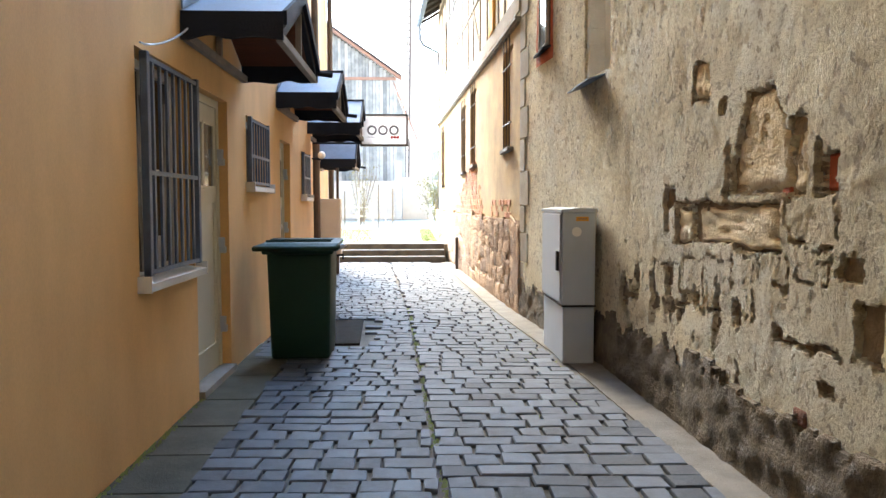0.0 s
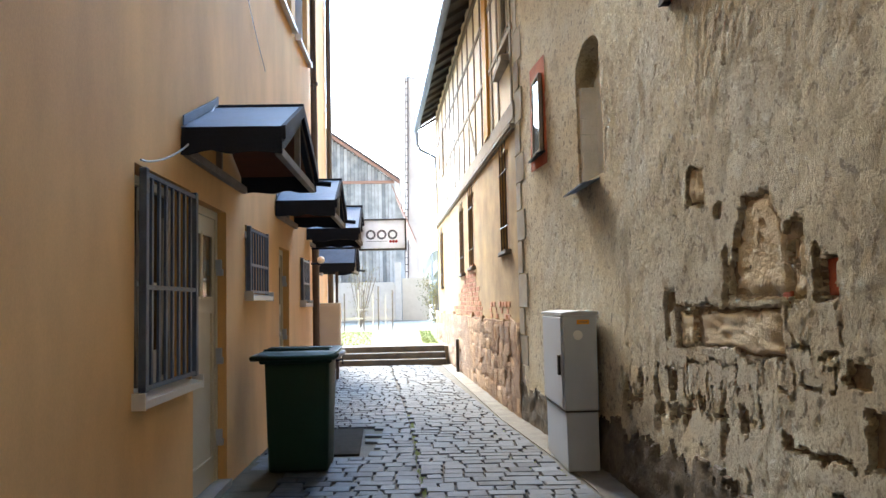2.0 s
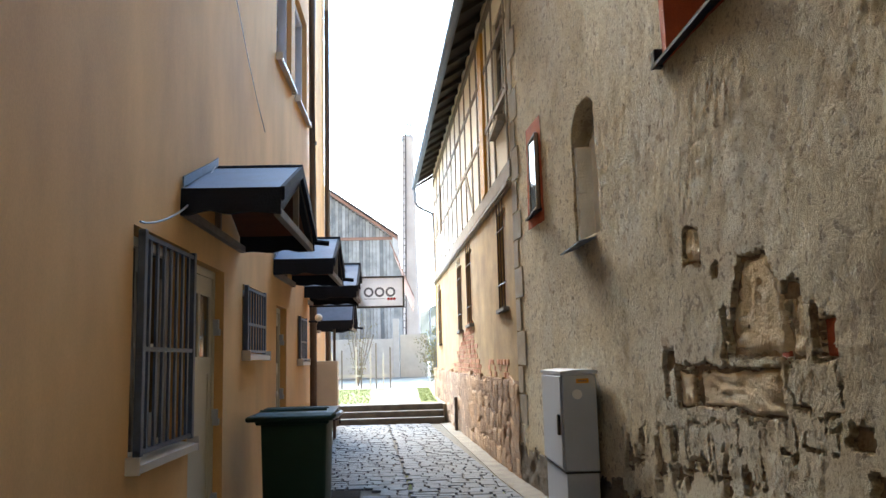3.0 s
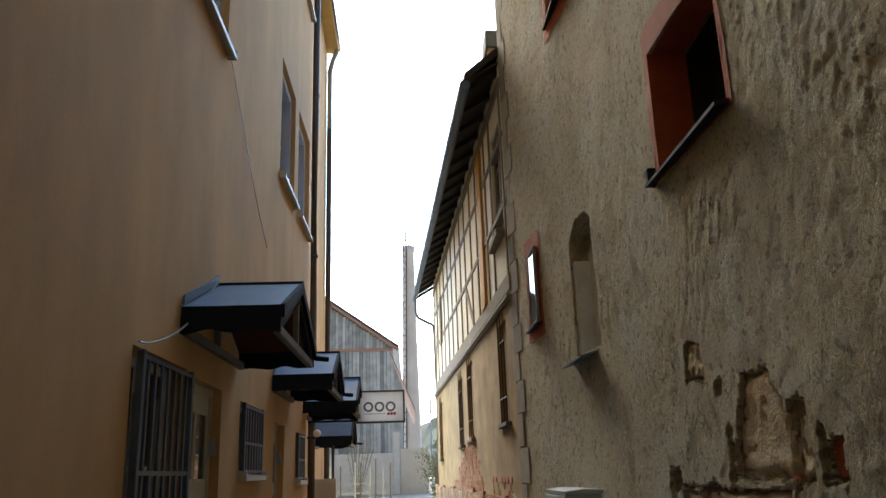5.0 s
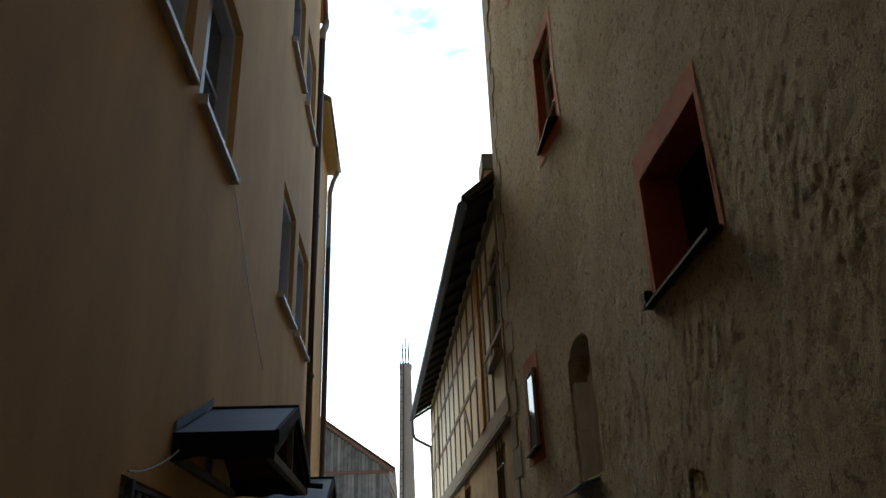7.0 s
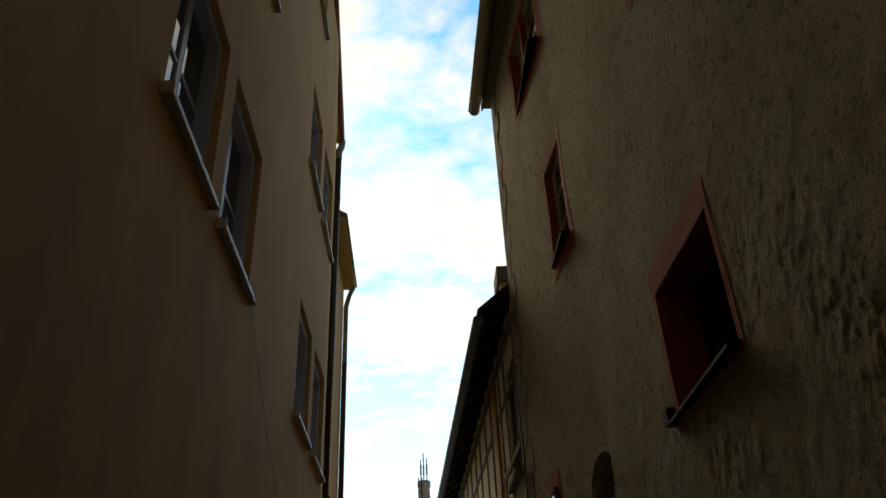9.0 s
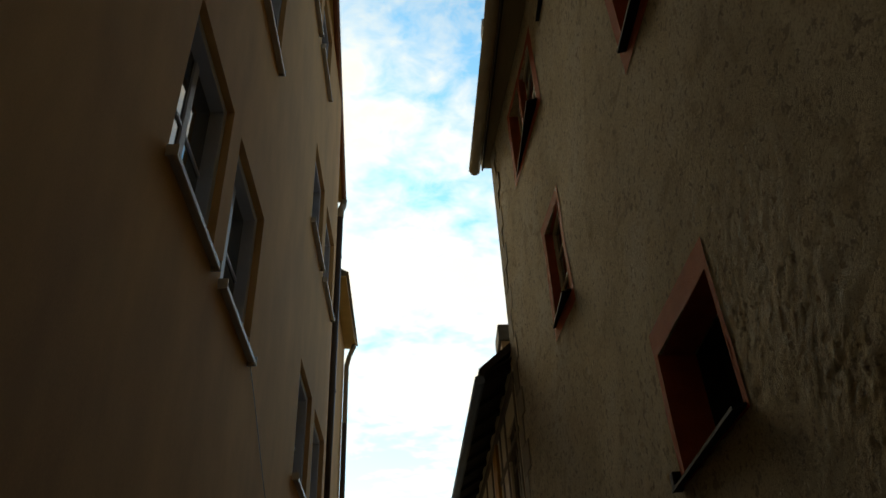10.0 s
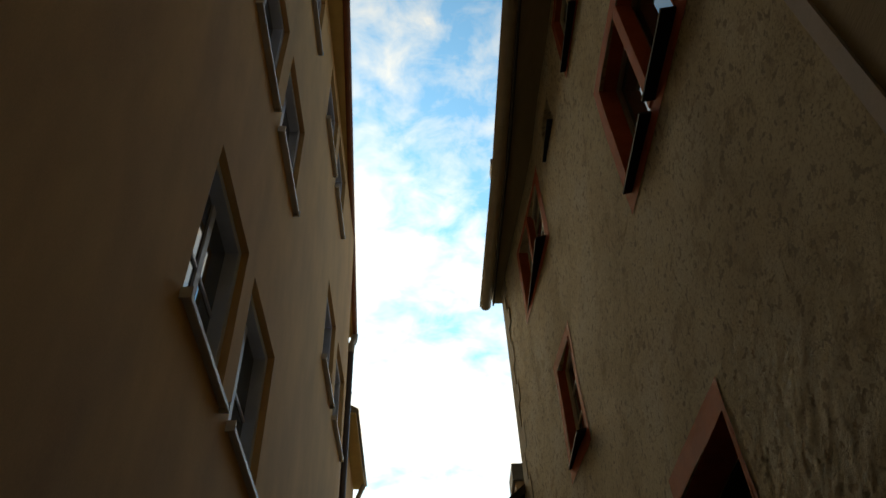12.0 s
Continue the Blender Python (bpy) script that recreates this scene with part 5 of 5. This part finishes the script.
for k in range(32):
    z = 2.2 + k * 0.61
    part("rung", boxed(-0.56 + 0.016 * (z - 2), -0.28 + 0.016 * (z - 2), 69.18 + 0.0126 * (z - 2), 69.23 + 0.0126 * (z - 2), z, z + 0.06), PIPE, stack)
for dx, hgt in ((-0.25, 2.0), (0.0, 2.6), (0.28, 2.1)):
    part("aerial", tubed([(0.22 + dx, 70, 21.4), (0.22 + dx, 70, 21.6 + hgt)], 0.05, 6), PIPE, stack)
    part("antenna", boxed(0.14 + dx, 0.3 + dx, 69.9, 70.05, 22.2, 23.1, 0.02), GREY, stack)
mast = thing("street_lamp", "slim grey street lamp", "lamp post", (1.55, 48, 0))
part("pole", tubed([(1.30, 48, 0.3), (1.30, 48, 5.6), (1.36, 48, 5.85), (1.6, 48, 5.95)], 0.05, 8), GREY, mast)
part("head", boxed(1.5, 1.85, 47.95, 48.1, 5.9, 5.98, 0.02), GREY, mast)

for k, x in enumerate((-3.2, -2.75, -2.4, -1.9, -1.72, -1.4, -1.2, -0.95, -0.7)):
    f = thing("fence_post", "pale weathered fence post in the grass", "post", (x, 28, 0.3), "fence posts")
    part("post", boxed(x, x + 0.05, 28, 28.05, 0.3, 1.45 + 0.5 * rng.random(), 0.006), WHITE if k % 2 else GREY_WOOD, f)
rail = thing("fence_rail", "low pale fence rail between posts", "fence", (-2, 28, 0.8))
part("rail", boxed(-3.6, -0.6, 28.05, 28.08, 0.78, 0.84), WHITE, rail)
part("rail", boxed(-3.6, -0.6, 28.05, 28.08, 1.1, 1.14), WHITE, rail)

# turf beside the path
part("turf", boxed(-3.5, -0.85, 18.25, 27.5, 0.34, 0.366, 0.004), TURF, ground, "short green turf")
part("turf", boxed(0.24, 0.66, 18.5, 27.5, 0.34, 0.366, 0.004), TURF, ground, "short green turf")
# grass beside the path
bm = bmesh.new()
for k in range(7000):
    if k % 3:
        x, y = rng.uniform(-3.4, -0.55), rng.uniform(18.3, 27)
        if x > -0.9 - 0.05 * (y - 18):
            continue
    else:
        x, y = rng.uniform(0.0, 0.62), rng.uniform(18.6, 27)
        if x < 0.25 - 0.0 * y:
            continue
    h, a = rng.uniform(0.02, 0.05), rng.uniform(0, 6.28)
    dx, dy = 0.012 * math.cos(a), 0.012 * math.sin(a)
    v = [bm.verts.new(p) for p in ((x - dx, y - dy, 0.36), (x + dx, y + dy, 0.36), (x + rng.uniform(-0.05, 0.05), y + rng.uniform(-0.05, 0.05), 0.36 + h))]
    bm.faces.new(v)
tagged(part("grass", bm, GRASS), "short green grass beside the path", "grass", kind="stuff")


def leafy(name, label, cx, cy, z0, w, h, n, mat, size, seed):
    """A shrub: forking stems and many small leaves with gaps."""
    g = random.Random(seed)
    t = thing(name, label, "shrub", (cx, cy, z0))
    bm = bmesh.new()
    tips = []
    for k in range(16):
        a, lean = g.uniform(0, 6.28), g.uniform(0.1, 0.9)
        p = [Vector((cx, cy, z0))]
        for s in range(1, 5):
            p.append(Vector((cx + math.cos(a) * lean * w * 0.5 * s / 4, cy + math.sin(a) * lean * w * 0.5 * s / 4, z0 + h * s / 4 * (1 - 0.3 * lean) + g.uniform(-0.05, 0.05))))
        tube(bm, p, 0.012, 5)
        tips += p[1:]
    part("stem", bm, GREY_WOOD, t, "thin bare stems")
    bm = bmesh.new()
    for k in range(n):
        c = g.choice(tips) + Vector((g.gauss(0, w * 0.09), g.gauss(0, w * 0.09), g.gauss(0, h * 0.08)))
        d = Vector((g.uniform(-1, 1), g.uniform(-1, 1), g.uniform(-1, 1))).normalized() * size
        e = d.orthogonal().normalized() * size * 0.5
        bm.faces.new([bm.verts.new(c + q) for q in (-d, e, d, -e)])
    part("leaves", bm, mat, t)
    return t


leafy("shrub", "yellowing leafy shrub by the house corner", 1.0, 29, 0.36, 1.5, 1.5, 900, LEAF, 0.04, 3)
leafy("shrub", "thin bare shrub by the fence", -2.0, 31, 0.36, 1.6, 2.6, 500, LEAF, 0.035, 5)
leafy("shrub", "yellowing leafy shrub further along the path", 1.4, 33, 0.36, 2.2, 2.2, 2600, LEAF, 0.05, 8)
# wooded hill far off
bm = bmesh.new()
g = random.Random(9)
cols = 60
rows = []
for j in range(9):
    row = []
    for i in range(cols + 1):
        x = -60 + 220 * i / cols
        hgt = 22 + 26 * max(0, min(1, (x + 5) / 60)) + 3.5 * noise.fractal(Vector((x * 0.08, 2, 1)), 0.7, 2.0, 4)
        row.append(bm.verts.new((x + g.uniform(-0.8, 0.8), 330 + 12 * j + g.uniform(-3, 3), -1 + hgt * (j / 8) + g.uniform(-1.5, 1.5) * (j > 0))))
    rows.append(row)
for a, b in zip(rows, rows[1:]):
    for i in range(cols):
        bm.faces.new((a[i], a[i + 1], b[i + 1], b[i]))
tagged(part("backdrop", bm, FOREST), "dark wooded hill in the distance", "hill", kind="structure")

# ---- pavement pieces ----
part("edge_strip", slabbed([(1.34, -9, -0.014), (1.42, 2, -0.014), (1.26, 6.0, -0.014), (1.0, 9.0, -0.014), (0.62, 17, -0.014), (1.3, 17, -0.014), (1.8, -9, -0.014)], (0, 0, 0.014)), EDGE, paving, "worn dirty concrete edge strip")
plate = part("cover_plate", slabbed([(-0.88, 7.1, -0.012), (-0.48, 7.1, -0.012), (-0.53, 8.56, -0.012), (-0.86, 8.56, -0.012)], (0, 0, 0.02)), PLATE, paving, "dark rectangular ground cover")
part("edge_strip", boxed(-0.98, -0.90, 7.1, 8.6, -0.012, 0.012), CONCRETE, paving)


def seam_x(y):
    return 0.25 - 0.03 * y if y < 9 else -0.02 - 0.055 * (y - 9)


def sett(w, d, seed, t=0.022):
    g = random.Random(seed)
    bm = bmesh.new()
    j = lambda: g.uniform(-0.010, 0.010)  # noqa: E731
    low = [(-w / 2, -d / 2), (w / 2, -d / 2), (w / 2, d / 2), (-w / 2, d / 2)]
    low = [(a + j(), b + j()) for a, b in low]
    a = [bm.verts.new((p, q, 0)) for p, q in low]
    b = [bm.verts.new((p, q, t - 0.006)) for p, q in low]
    c = [bm.verts.new((p * 0.95 if abs(p) > 0.05 else p, q * 0.93, t + g.uniform(-0.003, 0.003))) for p, q in low]
    for k in range(4):
        m = (k + 1) % 4
        bm.faces.new((a[k], a[m], b[m], b[k]))
        bm.faces.new((b[k], b[m], c[m], c[k]))
    bm.faces.new(c)
    return bm


sizes = [0.13, 0.16, 0.19, 0.22, 0.27]
sett_data = []
for k, wdt in enumerate(sizes):
    for s in range(3):
        bm = sett(wdt - 0.014, 0.135, k * 10 + s)
        me = bpy.data.meshes.new("sett")
        bm.normal_update()
        bm.to_mesh(me)
        bm.free()
        me.materials.append(SETT)
        sett_data.append((wdt, me))
g = random.Random(12)
rest = bmesh.new()
placed = 0
row_y = 2.6
while row_y < 16.9:
    depth = g.choice((0.13, 0.15, 0.15, 0.17))
    yc = row_y + depth / 2
    lo = -1.0 if yc < 6.5 else (-1.3 if yc < 10.9 else -1.5)
    hi = 1.36 if yc < 4 else 1.36 - 0.075 * (yc - 4)
    for xa, xb in ((lo, seam_x(yc) - 0.025), (seam_x(yc) + 0.025, hi)):
        x = xa + g.uniform(-0.06, 0)
        while x < xb - 0.05:
            wdt, me = sett_data[g.randrange(len(sett_data))]
            wdt = min(wdt, xb - x) if xb - x < 0.4 else wdt
            xc = x + wdt / 2
            if not (-1.06 < xc < -0.40 and 6.98 < yc < 8.62):
                base = next(q for q in sizes if q >= wdt - 1e-6) if wdt <= 0.27 else 0.27
                m = Matrix.LocRotScale((xc, yc + 0.02 * math.sin(x * 4), -0.012 + g.uniform(-0.003, 0.004)), Euler((g.uniform(-0.015, 0.015), g.uniform(-0.015, 0.015), g.uniform(-0.03, 0.03))), Vector((wdt / base, (depth - 0.013) / 0.135, 1)))
                data = next(d for q, d in sett_data[g.randrange(3):] if q == base)
                if 3.0 < yc < 6.6 and placed < 300:
                    ob = new("sett", data)
                    ob.matrix_basis = m
                    under(ob, paving)
                    placed += 1
                else:
                    tmp = {v.index: rest.verts.new(m @ v.co) for v in data.vertices}
                    for p in data.polygons:
                        rest.faces.new([tmp[i] for i in p.vertices])
            x += wdt
    row_y += depth
far = part("setts", rest, SETT, paving)
tagged(far, kind="stuff")
# flags along the ochre wall
y = 2.4
while y < 6.6:
    d = g.uniform(0.45, 0.75)
    part("flagstone", boxed(-1.385, -1.02, y, y + d - 0.012, -0.012, 0.008 + g.uniform(-0.003, 0.003), 0.004), FLAG, paving, "dark damp flagstone")
    y += d
# moss in the joints
bm = bmesh.new()
for k in range(1900):
    y = g.uniform(2.7, 9.5)
    x = seam_x(y) + g.gauss(0, 0.012) if k % 2 else g.gauss(0.95, 0.16)
    s = g.uniform(0.003, 0.009)
    if k % 3 == 0:
        x, y, s = -1.38 + abs(g.gauss(0, 0.018)), g.uniform(2.5, 5.6), g.uniform(0.006, 0.018)
    c = Vector((x, y, -0.008))
    bm.faces.new([bm.verts.new(c + Vector(q) * s) for q in ((-1, -1, 0), (1, -1, 0), (0.3, 0.4, 1.6))])
tagged(part("moss", bm, GRASS), "small moss tufts in the paving joints", "moss", kind="stuff")

# unseen wall added close behind the camera to keep sky light off the near walls
rear = thing("rear_light_block", "unseen plain wall added to darken the near alley", "house", (0, -3, 0))
part("wall", boxed(-1.36, 1.60, -3.4, -3.0, -0.1, 13.3), YELLOWED, rear)
